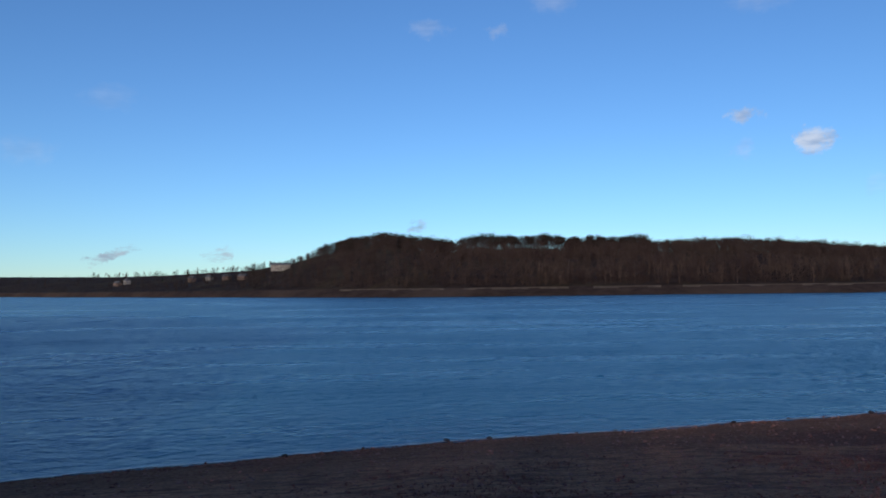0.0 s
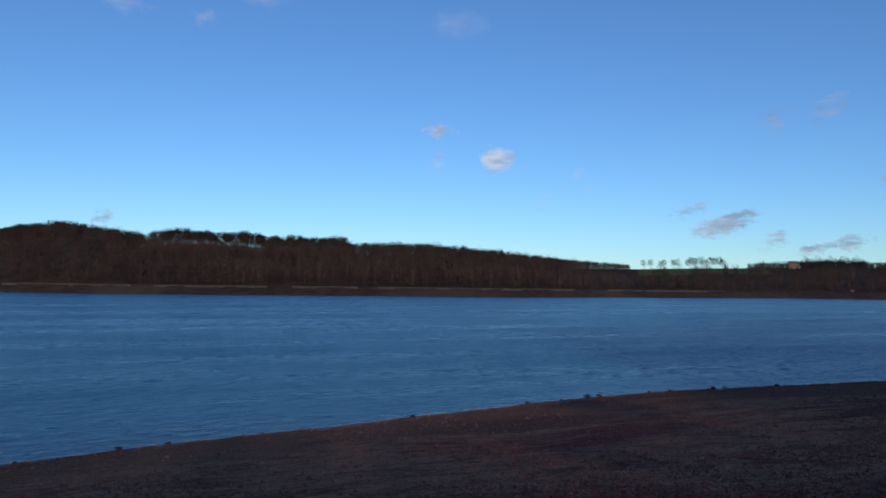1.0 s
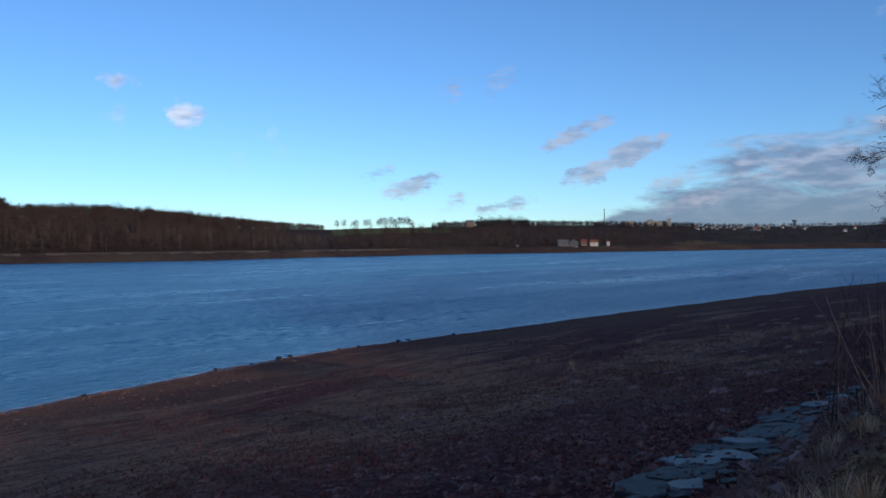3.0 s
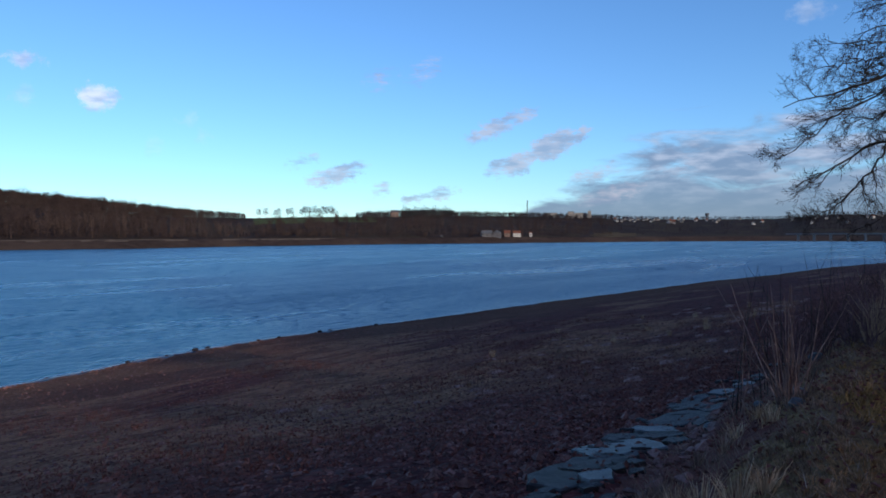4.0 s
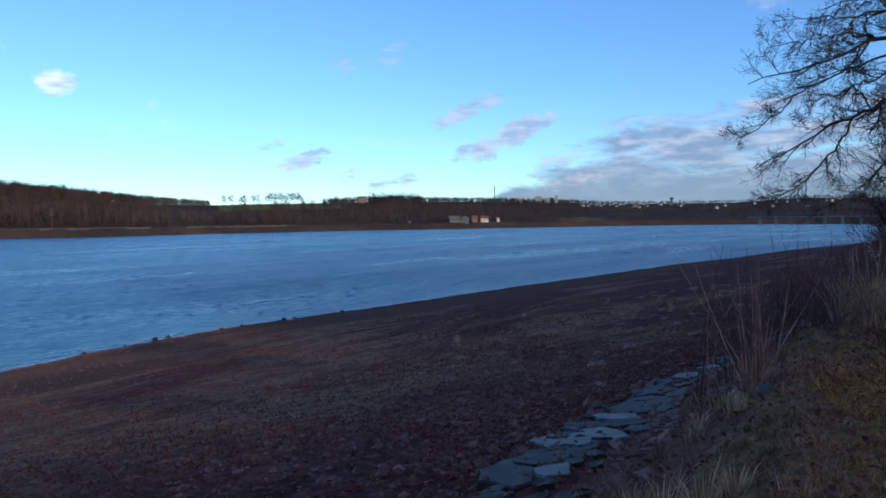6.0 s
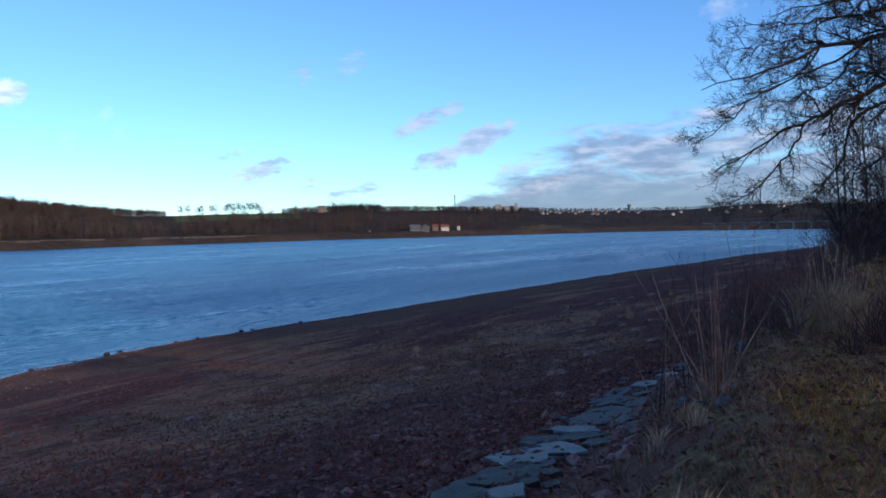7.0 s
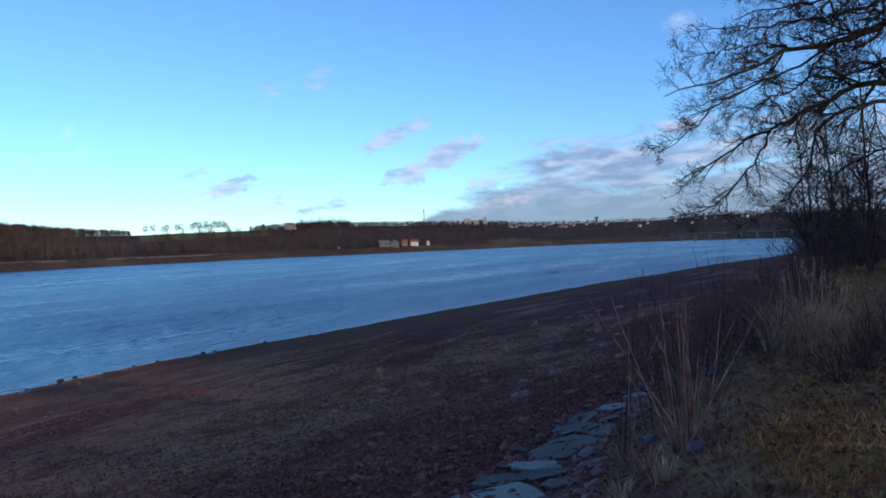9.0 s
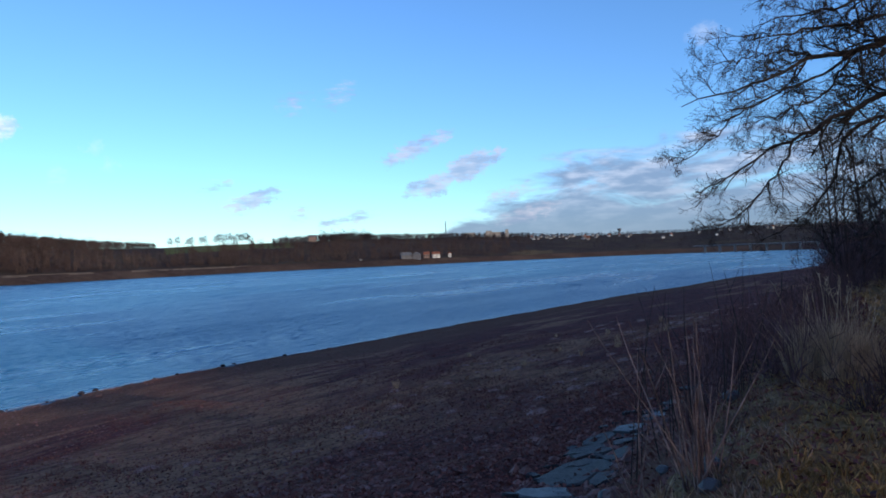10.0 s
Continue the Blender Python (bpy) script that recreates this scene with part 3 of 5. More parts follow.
def bare_tree(rng, tall, wide, limbs=9, twigs=120, thin=0.13, bare=0.28, fill=0.6, trunk=0.014):
    """Triangles of one leafless tree as seen from afar: trunk, limbs and a crown of twigs."""
    p = Pile()
    lean = rng.normal(0, 0.02, 2)
    p.tube([(0, 0, -1), (lean[0] * tall * 0.5, lean[1] * tall * 0.5, tall * 0.5), (lean[0] * tall, lean[1] * tall, tall * 0.93)], tall * trunk, tall * trunk * 0.22, 3)
    ends = []
    for _ in range(limbs):
        z0 = tall * rng.uniform(bare, 0.75)
        a = rng.uniform(0, 2 * math.pi)
        up = rng.uniform(0.5, 1.4)
        size = wide * rng.uniform(0.6, 1.0) * (1.15 - 0.55 * z0 / tall)
        b = np.array((lean[0] * z0, lean[1] * z0, z0))
        e = b + np.array((math.cos(a) * size, math.sin(a) * size, up * size))
        e[2] = min(e[2], tall * 0.97)
        p.slivers([b], [e], [tall * 0.012])
        ends.append((b, e))
    which = rng.integers(0, limbs, twigs)
    b = np.array([ends[i][0] for i in which])
    e = np.array([ends[i][1] for i in which])
    s = rng.uniform(0.3, 1.0, (twigs, 1))
    start = b + (e - b) * s
    go = (e - b) / (np.linalg.norm(e - b, axis=1)[:, None] + 1e-6) + rng.normal(0, 0.75, (twigs, 3)) + np.array((0, 0, 0.6))
    go /= np.linalg.norm(go, axis=1)[:, None]
    p.slivers(start, start + go * rng.uniform(0.09, 0.19, (twigs, 1)) * tall, np.full(twigs, thin))
    # the body of the crown
    k = int(twigs * fill)
    h = rng.uniform(bare, 0.97, k)
    reach = wide * np.sin(np.clip((h - bare * 0.6) / (1.04 - bare * 0.6), 0, 1) ** 0.8 * math.pi) ** 0.6 * np.sqrt(rng.uniform(0.02, 1, k))
    a = rng.uniform(0, 2 * math.pi, k)
    b = np.stack([np.cos(a) * reach, np.sin(a) * reach, h * tall], 1)
    go = np.stack([np.cos(a) * 0.7, np.sin(a) * 0.7, np.full(k, 0.5)], 1) + rng.normal(0, 0.45, (k, 3))
    e = b + go * rng.uniform(0.05, 0.11, (k, 1)) * tall
    e[:, 2] = np.minimum(e[:, 2], tall)
    p.slivers(b, e, np.full(k, thin * 1.2))
    return p.arrays()


def conifer(rng, tall, wide):
    p = Pile()
    p.tube([(0, 0, -1), (0, 0, tall)], tall * 0.015, 0.03, 3)
    k = 150
    h = rng.uniform(0.12, 1, k) ** 0.9
    a = rng.uniform(0, 2 * math.pi, k)
    reach = wide * (1.03 - h) * rng.uniform(0.7, 1.1, k)
    b = np.stack([0 * h, 0 * h, h * tall], 1)
    e = np.stack([np.cos(a) * reach, np.sin(a) * reach, h * tall - 0.25 * reach], 1)
    p.slivers(e * 0.1 + b * 0.9, e, np.full(k, tall * 0.09))
    return p.arrays()


def scatter(models, x, y, turn, size, which):
    """Places copies of triangle models into one pile."""
    z = height(x, y)
    p = Pile()
    for m, (v, f) in enumerate(models):
        sel = np.flatnonzero(which == m)
        if not len(sel):
            continue
        c, s = np.cos(turn[sel]), np.sin(turn[sel])
        sc = size[sel][:, None]
        vx = (v[None, :, 0] * c[:, None] - v[None, :, 1] * s[:, None]) * sc + x[sel][:, None]
        vy = (v[None, :, 0] * s[:, None] + v[None, :, 1] * c[:, None]) * sc + y[sel][:, None]
        vz = v[None, :, 2] * sc + z[sel][:, None]
        p.add(np.stack([vx, vy, vz], -1).reshape(-1, 3), (f[None] + (np.arange(len(sel)) * len(v))[:, None, None]).reshape(-1, 3))
    return p


RNG = np.random.default_rng(7)
TREES = [bare_tree(RNG, h, w, 6, 40, 0.33, 0.0, 1.8) for h, w in ((19, 4.6), (22, 5.4), (17, 5.0), (20, 3.8), (23, 5.0), (15, 4.4))]
CRESTS = [bare_tree(RNG, h, w, 6, 52, 0.50, 0.0, 2.2) for h, w in ((19, 5.6), (21, 6.2), (18, 5.6), (20, 5.0))]
BUSHES = [bare_tree(RNG, h, w, 4, 22, 0.36, 0.0, 1.7) for h, w in ((5, 2.4), (6.5, 2.6), (4, 2.6))]
LONE = [bare_tree(RNG, h, w, 13, 110, 0.52, 0.26, 1.4) for h, w in ((18, 5.6), (20, 6.2), (16, 5.4), (19, 5.2))]
ROW = [bare_tree(RNG, h, w, 10, 90, 0.42, 0.36, 1.3, 0.026) for h, w in ((21, 5.6), (23, 6.0), (20, 5.6), (22, 5.2))]
SLENDER = [bare_tree(RNG, h, w, 5, 26, 0.26, 0.1, 1.5) for h, w in ((17, 1.5), (19, 1.8), (15, 1.3), (18, 2.2))]
PINES = [conifer(RNG, h, w) for h, w in ((17, 3.2), (13, 3.0))]


def woods(name, label, a0, a1, f0, f1, count, models, mat, seed, size=(0.8, 1.1), bare=(), clear=()):
    """Trees between two bearings and two depths behind the far shore (1 is the crest); clear: bearings and depths left open."""
    rng = np.random.default_rng(seed)
    a = rng.uniform(a0, a1, count)
    for b0, b1 in bare:
        a = a[(a < b0) | (a > b1)]
    count = len(a)
    depth = np.interp(a, DEPTH_A, DEPTH_R)
    f = rng.uniform(f0, f1, count)
    for b0, b1, g0, g1 in clear:
        keep = (a < b0) | (a > b1) | (f < g0) | (f > g1)
        a, f, depth = a[keep], f[keep], depth[keep]
    count = len(a)
    r = np.interp(a, SHORE_A, SHORE_D) + 36 + f * (depth - 36)
    x, y = r * np.sin(np.radians(a)), r * np.cos(np.radians(a))
    grow = np.interp(a, (-11, -9.5, -7.5, -4.0, 30, 37.5, 39.5, 40), (1, 0.42, 0.55, 1, 1, 0.62, 0.42, 1)) * (1 + 0.09 * ripple(x, y, 22, 4.0))
    ob = scatter(models, x, y, rng.uniform(0, 6.28, count), rng.uniform(*size, count) * grow, rng.integers(0, len(models), count)).make(name, mat)
    return tagged(ob, label, "woods", kind="stuff")


woods("wood", "brown leafless beech wood on the hillside", -10.0, 36, 0.0, 0.95, 1650, TREES, M_WOODS, 11, (0.75, 1.02), clear=((6.8, 8.4, 0.78, 1.0), (11.2, 12.0, 0.74, 1.0), (16.2, 17.2, 0.74, 1.0)))
woods("wood", "brown leafless wood thinning along the hill crest", -10.0, 39, 0.84, 1.0, 620, CRESTS, M_CREST, 12, (0.66, 0.92), ((4.5, 12.5),))
woods("wood", "brown leafless crowns filling the hill crest", 12.0, 39, 0.80, 1.12, 760, CRESTS, M_WOODS, 27, (0.66, 0.90))
woods("wood", "dark bare crowns on the rounded hill top", -6.5, 3.5, 0.9, 1.08, 260, CRESTS, M_CREST, 26, (0.85, 1.0))
woods("wood", "tall bare beeches in a see-through row on the crest", 4.0, 18.0, 0.96, 1.0, 230, ROW, M_CREST, 20, (0.9, 1.08))
woods("wood", "lower bare trees below the crest row", 4.0, 18.0, 0.62, 0.86, 480, CRESTS, M_WOODS, 21, (0.42, 0.66))
woods("undergrowth", "dense dark brush below the trees on the crest", -7.5, 39, 0.9, 1.02, 700, BUSHES, M_CREST, 19, (1.3, 2.2), ((7.0, 8.2), (11.4, 11.8), (16.4, 17.0)))
woods("wood", "dark leafless wood below the fields and town", 36, 66, 0.0, 0.55, 700, TREES, M_WOODS, 13, (0.6, 0.9), clear=((64.4, 67.8, 0.0, 0.24),))
woods("wood", "slender pale trunks along the edge of the wood", 9, 39.5, 0.0, 0.32, 330, SLENDER, M_PALE, 28, (0.7, 1.1))
woods("wood", "scattered slender pale trunks in the lakeside wood", 39.5, 64, 0.0, 0.30, 120, SLENDER, M_PALE, 29, (0.45, 0.75))
# far ridge and town trees take the colour with haze mixed in
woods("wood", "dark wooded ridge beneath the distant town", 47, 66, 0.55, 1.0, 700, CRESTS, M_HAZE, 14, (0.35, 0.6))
woods("wood", "dense dark trees along the ridge line", 47.5, 66, 0.90, 1.0, 560, CRESTS, M_CREST, 24, (0.3, 0.62))
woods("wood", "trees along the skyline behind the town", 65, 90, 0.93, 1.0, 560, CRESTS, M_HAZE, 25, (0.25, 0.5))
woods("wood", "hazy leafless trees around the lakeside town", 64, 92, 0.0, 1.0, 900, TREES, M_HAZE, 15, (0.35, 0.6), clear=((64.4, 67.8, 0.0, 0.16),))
woods("wood", "low dark trees along the far low shore", -40, -8, 0.0, 0.5, 420, TREES, M_CREST, 16, (0.4, 0.7))
woods("undergrowth", "brown undergrowth along the foot of the wood", -8, 66, 0.0, 0.12, 1300, BUSHES, M_WOODS, 17, (0.7, 1.2))
woods("wood", "scattered trees tapering off at the end of the hill", -11.5, -6.0, 0.0, 1.0, 330, TREES, M_CREST, 22, (0.4, 0.72))
woods("wood", "scattered small trees on the low far skyline", -22, -8, 0.3, 1.0, 150, CRESTS, M_CREST, 23, (0.35, 0.7))
woods("undergrowth", "dark scrub along the low far shore", -40, -8, 0.0, 0.3, 500, BUSHES, M_CREST, 18, (0.7, 1.2))


def lone_tree(a, f, model, size, mat, label):
    depth = np.interp(a, DEPTH_A, DEPTH_R)
    r = np.interp(a, SHORE_A, SHORE_D) + 36 + f * (depth - 36)
    x, y = r * math.sin(radians(a)), r * math.cos(radians(a))
    v, fc = model
    me = mesh_from("tree", v * size, fc, [mat])
    ob = new("tree", me)
    ob.location = (x, y, float(height(x, y)))
    ob.rotation_euler = (0, 0, a * 7.0)
    return tagged(ob, label, "tree", "trees on the far crest")


for k, a in enumerate((39.9, 40.4, 41.1, 41.35, 42.0, 42.25, 43.0, 43.25, 43.5, 43.9, 44.2, 44.5, 44.8, 45.1, 45.3)):
    lone_tree(a, 1.0, LONE[k % 4], 0.82 if a < 42.6 else 1.0, M_CREST, "leafless tree standing against the sky on the field crest")
for a, f, size in ((48.0, 0.9, 0.85), (-17.4, 0.35, 0.9), (-19.9, 0.35, 0.8), (-15.6, 0.35, 0.8), (-11.2, 0.5, 0.8)):
    lone_tree(a, f, PINES[0], size, M_PINE, "dark pointed conifer on the far slope")
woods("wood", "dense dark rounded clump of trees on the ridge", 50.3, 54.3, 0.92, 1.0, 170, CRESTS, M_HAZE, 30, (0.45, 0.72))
for k in range(20):
    lone_tree(50.4 + k * 0.19, 0.96, CRESTS[k % 4], 0.72 + 0.11 * (k * 7 % 4), M_CREST, "leafless tree in the dark clump on the ridge")

# ---- far buildings ----


def place_far(a, r, lift=0.0):
    x, y = r * math.sin(radians(a)), r * math.cos(radians(a))
    return x, y, float(height(x, y)) + lift


def house(a, r, w, d, h, roof, wall_mat, roof_mat, label, turn=0.0, floors=2, bays=4, group="", name="house", lift=0.0):
    """A gabled house: walls, roof with eaves, chimney, rows of windows and a door on the side to the lake."""
    x, y, z = place_far(a, r, lift)
    top = empty(name, pose(x, y, z - 1.0, 0, 0, 180 - a + turn))
    h = h + 1.0
    part("wall", solid((-w / 2, -d / 2, -2, w / 2, d / 2, h)), wall_mat, top)
    bm = bmesh.new()
    e = 0.5
    pts = [bm.verts.new(p) for p in ((-w / 2 - e, -d / 2 - e, h - 0.1), (w / 2 + e, -d / 2 - e, h - 0.1), (w / 2 + e, d / 2 + e, h - 0.1), (-w / 2 - e, d / 2 + e, h - 0.1),
                                     (-w / 2 - e, 0, h + roof), (w / 2 + e, 0, h + roof))]
    for q in ((0, 1, 5, 4), (2, 3, 4, 5), (1, 2, 5), (3, 0, 4), (3, 2, 1, 0)):
        bm.faces.new([pts[i] for i in q])
    r_ob = part("roof", bm, roof_mat, top)
    part("chimney", solid((w * 0.2, -0.4, h + roof * 0.5, w * 0.2 + 0.8, 0.4, h + roof + 0.8)), M_PINK, r_ob)
    step = (h - 1.2) / floors
    for fl in range(floors):
        for b in range(bays):
            cx = -w / 2 + (b + 0.5) * w / bays
            z0 = 1.0 + fl * step + step * 0.3
            part("window", solid((cx - 0.55, d / 2 - 0.1, z0, cx + 0.55, d / 2 + 0.06, z0 + min(1.5, step * 0.5))), M_PANE, top)
    part("door", solid((-0.5, d / 2 - 0.1, 0.9, 0.5, d / 2 + 0.08, 3.0)), M_STEEL, top)
    return tagged(top, label, "house", group)


house(56.75, 1072, 15, 9, 3.6, 4.2, M_GREYWALL, M_GREYROOF, "grey boathouse with a big slate roof at the shore", 14, 2, 6, name="boathouse", lift=1)
house(57.55, 1073, 7, 11, 5.5, 3.5, M_GREYWALL, M_GREYROOF, "grey gabled house beside the boathouse", 80, 2, 3, lift=1)
house(59.0, 1107, 11, 8, 4.2, 3.5, M_WALL, M_REDROOF, "white lakeside house with a red tiled roof", 10, 2, 5, lift=1)
house(58.3, 1098, 8, 9, 4, 4.0, M_PINK, M_REDROOF, "brick outbuilding with a red roof beside the white house", 0, 1, 3, lift=1)
house(60.05, 1122, 4, 4, 4.5, 1.5, M_WALL, M_REDROOF, "small white boat hut on the shore", 0, 1, 1, name="hut", lift=1)
house(49.85, 1300, 13, 8, 6.0, 3.0, M_PINK, M_GREYROOF, "pinkish villa among bare trees on the slope", 8, 2, 5, lift=7)
house(53.4, 1030, 3.2, 3, 1.2, 1.0, M_CONCRETE, M_GREYROOF, "small white cabin on the far shore", 0, 1, 2, name="cabin")
for a, f, w, h in ((-20.3, 1420, 14, 5), (-19.7, 1420, 9, 7), (-15.4, 1240, 10, 6), (-13.0, 1180, 11, 5), (-11.9, 1130, 12, 5), (-14.2, 1220, 9, 5)):
    house(a, f, w, 8, h, 3.5, M_PINK if w > 9 else M_CONCRETE, M_GREYROOF, "pale small house among the trees on the far low shore", a * 3, 1, 3, "houses on the low shore")
house(-9.2, 1075, 26, 11, 6, 2.5, M_CONCRETE, M_GREYROOF, "flat pale house at the foot of the wooded hill", 0, 2, 7, lift=3)


def block(a, r, w, d, h, label, lift=0.0):
    """A flat-roofed block of flats with rows of windows."""
    x, y, z = place_far(a, r, lift)
    top = empty("apartment_block", pose(x, y, z - 2, 0, 0, 180 - a))
    part("wall", solid((-w / 2, -d / 2, -8, w / 2, d / 2, h)), M_CONCRETE, top)
    part("roof", solid((-w / 2 - 0.3, -d / 2 - 0.3, h, w / 2 + 0.3, d / 2 + 0.3, h + 0.6)), M_GREYROOF, top)
    for fl in range(max(1, int(h / 3.2))):
        for b in range(max(2, int(w / 4))):
            cx = -w / 2 + (b + 0.5) * w / max(2, int(w / 4))
            part("window", solid((cx - 0.8, d / 2 - 0.1, 1.2 + fl * 3.0, cx + 0.8, d / 2 + 0.08, 2.6 + fl * 3.0)), M_PANE, top)
    return tagged(top, label, "apartment block", "blocks on the ridge")


block(63.0, 1850, 14, 12, 7, "white block of flats on the distant ridge", 10)
block(64.35, 1850, 8, 10, 12, "tall white tower block on the ridge", 8)
block(63.7, 1860, 30, 10, 5, "long low pale block on the ridge", 9)
block(61.6, 1850, 26, 10, 4, "long low pale block half hidden by trees", 8)

TOWN = random.Random(5)
for k in range(46):
    a = TOWN.uniform(66.0, 71.0) if k < 28 else TOWN.uniform(71.5, 84)
    depth = float(np.interp(a, DEPTH_A, DEPTH_R))
    r = float(np.interp(a, SHORE_A, SHORE_D)) + depth * (TOWN.uniform(0.5, 0.8) if k < 28 else TOWN.uniform(0.35, 0.85))
    house(a, r, TOWN.uniform(4.0, 6.5), 6, TOWN.uniform(1.3, 2.4), TOWN.uniform(2.5, 4), M_WALL if TOWN.random() < 0.45 else M_CONCRETE,
          M_GREYROOF if TOWN.random() < 0.82 else M_REDROOF, "small pale house in the town across the lake", TOWN.uniform(-40, 40), 2, 3, "houses of the town", lift=TOWN.uniform(0.5, 2.5))


def mast(a, r, base_lift, tall, wide, label, head=0.0):
    x, y, z = place_far(a, r, base_lift)
    top = empty("radio_mast", pose(x, y, z - 4))
    bm = bmesh.new()
    bmesh.ops.create_cone(bm, cap_ends=True, segments=10, radius1=wide, radius2=wide * 0.8, depth=tall, matrix=Matrix.Translation((0, 0, tall / 2)))
    part("shaft", bm, M_STEEL, top)
    for k in range(3):
        bm = bmesh.new()
        bmesh.ops.create_cone(bm, cap_ends=True, segments=10, radius1=wide * 1.5, radius2=wide * 1.5, depth=1.0, matrix=Matrix.Translation((0, 0, tall * (0.72 + 0.12 * k))))
        part("collar", bm, M_STEEL, top)
    if head:
        bm = bmesh.new()
        bmesh.ops.create_cone(bm, cap_ends=True, segments=12, radius1=head * 0.7, radius2=head, depth=head * 1.2, matrix=Matrix.Translation((0, 0, tall)))
        part("head", bm, M_GREYROOF, top)
    return tagged(top, label, "mast")


mast(59.78, 1800, 0, 42, 1.0, "thin dark radio mast on the ridge")
mast(72.58, 2200, 0, 18, 2.0, "distant water tower with a wide head", 6.0)


def bridge():
    """A low bridge on pale piers across the far end of the lake."""
    top = empty("bridge")
    n = 10
    p0, p1 = np.array(place_far(78.0, 1290))[:2], np.array(place_far(88.5, 1185))[:2]
    yaw = math.degrees(math.atan2(p1[1] - p0[1], p1[0] - p0[0]))
    mid, long = (p0 + p1) / 2, float(np.linalg.norm(p1 - p0))
    top.matrix_world = pose(mid[0], mid[1], 0, 0, 0, yaw)
    part("deck", solid((-long / 2 - 6, -3.5, 10.6, long / 2 + 6, 3.5, 11.3)), M_CONCRETE, top)
    part("parapet", solid((-long / 2 - 6, -3.7, 11.3, long / 2 + 6, -3.4, 11.9)), M_CONCRETE, top)
    part("parapet", solid((-long / 2 - 6, 3.4, 11.3, long / 2 + 6, 3.7, 11.9)), M_CONCRETE, top)
    for k in range(n):
        x = -long / 2 + (k + 0.5) * long / n
        part("pier", solid((x - 0.8, -2.6, -3, x + 0.8, 2.6, 10.6), (x - 1.5, -3.0, 9.8, x + 1.5, 3.0, 10.6)), M_CONCRETE, top, "pale concrete pier")
    tagged(top, "low road bridge on pale piers across the lake", "bridge")


bridge()


# ---- bare wood on the unseen rise, added to filter the sun ----


def sun_screen_wood():
    rng = np.random.default_rng(66)
    a = np.radians(np.concatenate([rng.uniform(135, 262, 380), rng.uniform(172, 216, 620)]))
    count = len(a)
    r = rng.uniform(132, 190, count)
    ob = scatter(TREES, r * np.sin(a), r * np.cos(a), rng.uniform(0, 6.28, count), rng.uniform(0.8, 1.1, count), rng.integers(0, 6, count)).make("wood", M_WOODS)
    tagged(ob, "leafless wood on the rise behind the lakeside path", "woods", kind="stuff")


sun_screen_wood()

# ---- the stony shore ----


def rock(name, x, y, size, rng, mat, squash=0.6, sink=0.25):
    bm = bmesh.new()
    bmesh.ops.create_icosphere(bm, subdivisions=2, radius=1)
    for v in bm.verts:
        v.co *= 1 + 0.35 * noise.noise(v.co * 1.3 + Vector((x, y, 0))) + 0.1 * noise.noise(v.co * 4 + Vector((y, x, 0)))
        v.co = Vector((v.co.x * size * rng.uniform(0.98, 1.02), v.co.y * size * 0.8, v.co.z * size * squash))
    ob = part(name, bm, mat)
    ob.matrix_world = pose(x, y, float(height(x, y)) + size * squash * (1 - 2 * sink) * 0.8, 0, 0, rng.uniform(0, 360))
    return ob


ROCKS = random.Random(3)
for x, dy, s in ((46.0, 0.1, 0.38), (47.6, 0.15, 0.34), (38.3, 0.1, 0.28), (38.9, 0.2, 0.16), (62.9, 0.0, 0.32), (64.6, 0.1, 0.25), (5.9, 0.1, 0.24), (2.8, 0.1, 0.26), (-8.0, -0.3, 0.22),
                 (12.5, 0.2, 0.16), (15.5, 0.1, 0.18), (19.0, 0.2, 0.15), (25.4, 0.1, 0.22), (30.5, 0.2, 0.2), (34.0, 0.1, 0.15), (42.5, 0.1, 0.17), (54.3, 0.1, 0.22), (57.0, 0.1, 0.18), (72.0, 0.1, 0.26), (-3.0, 0.2, 0.15)):
    tagged(rock("rock", x, float(waterline(x)) + dy - 0.1, s, ROCKS, M_SLAB), "dark wet rock at the edge of the water", "rock", "rocks along the waterline")


def flat_spread(rng, count, x0, x1, s0, s1, lean=1.0):
    """Random spots on the beach; s runs from the water (0) to the foot of the bank (1)."""
    x = x0 + (x1 - x0) * rng.beta(1.5, 1.5, count)
    s = s1 - (s1 - s0) * rng.uniform(0, 1, count) ** lean * (1.3 if lean > 1 else 1.0)
    y = waterline(x) + (toe(x) - waterline(x)) * s
    return x, y


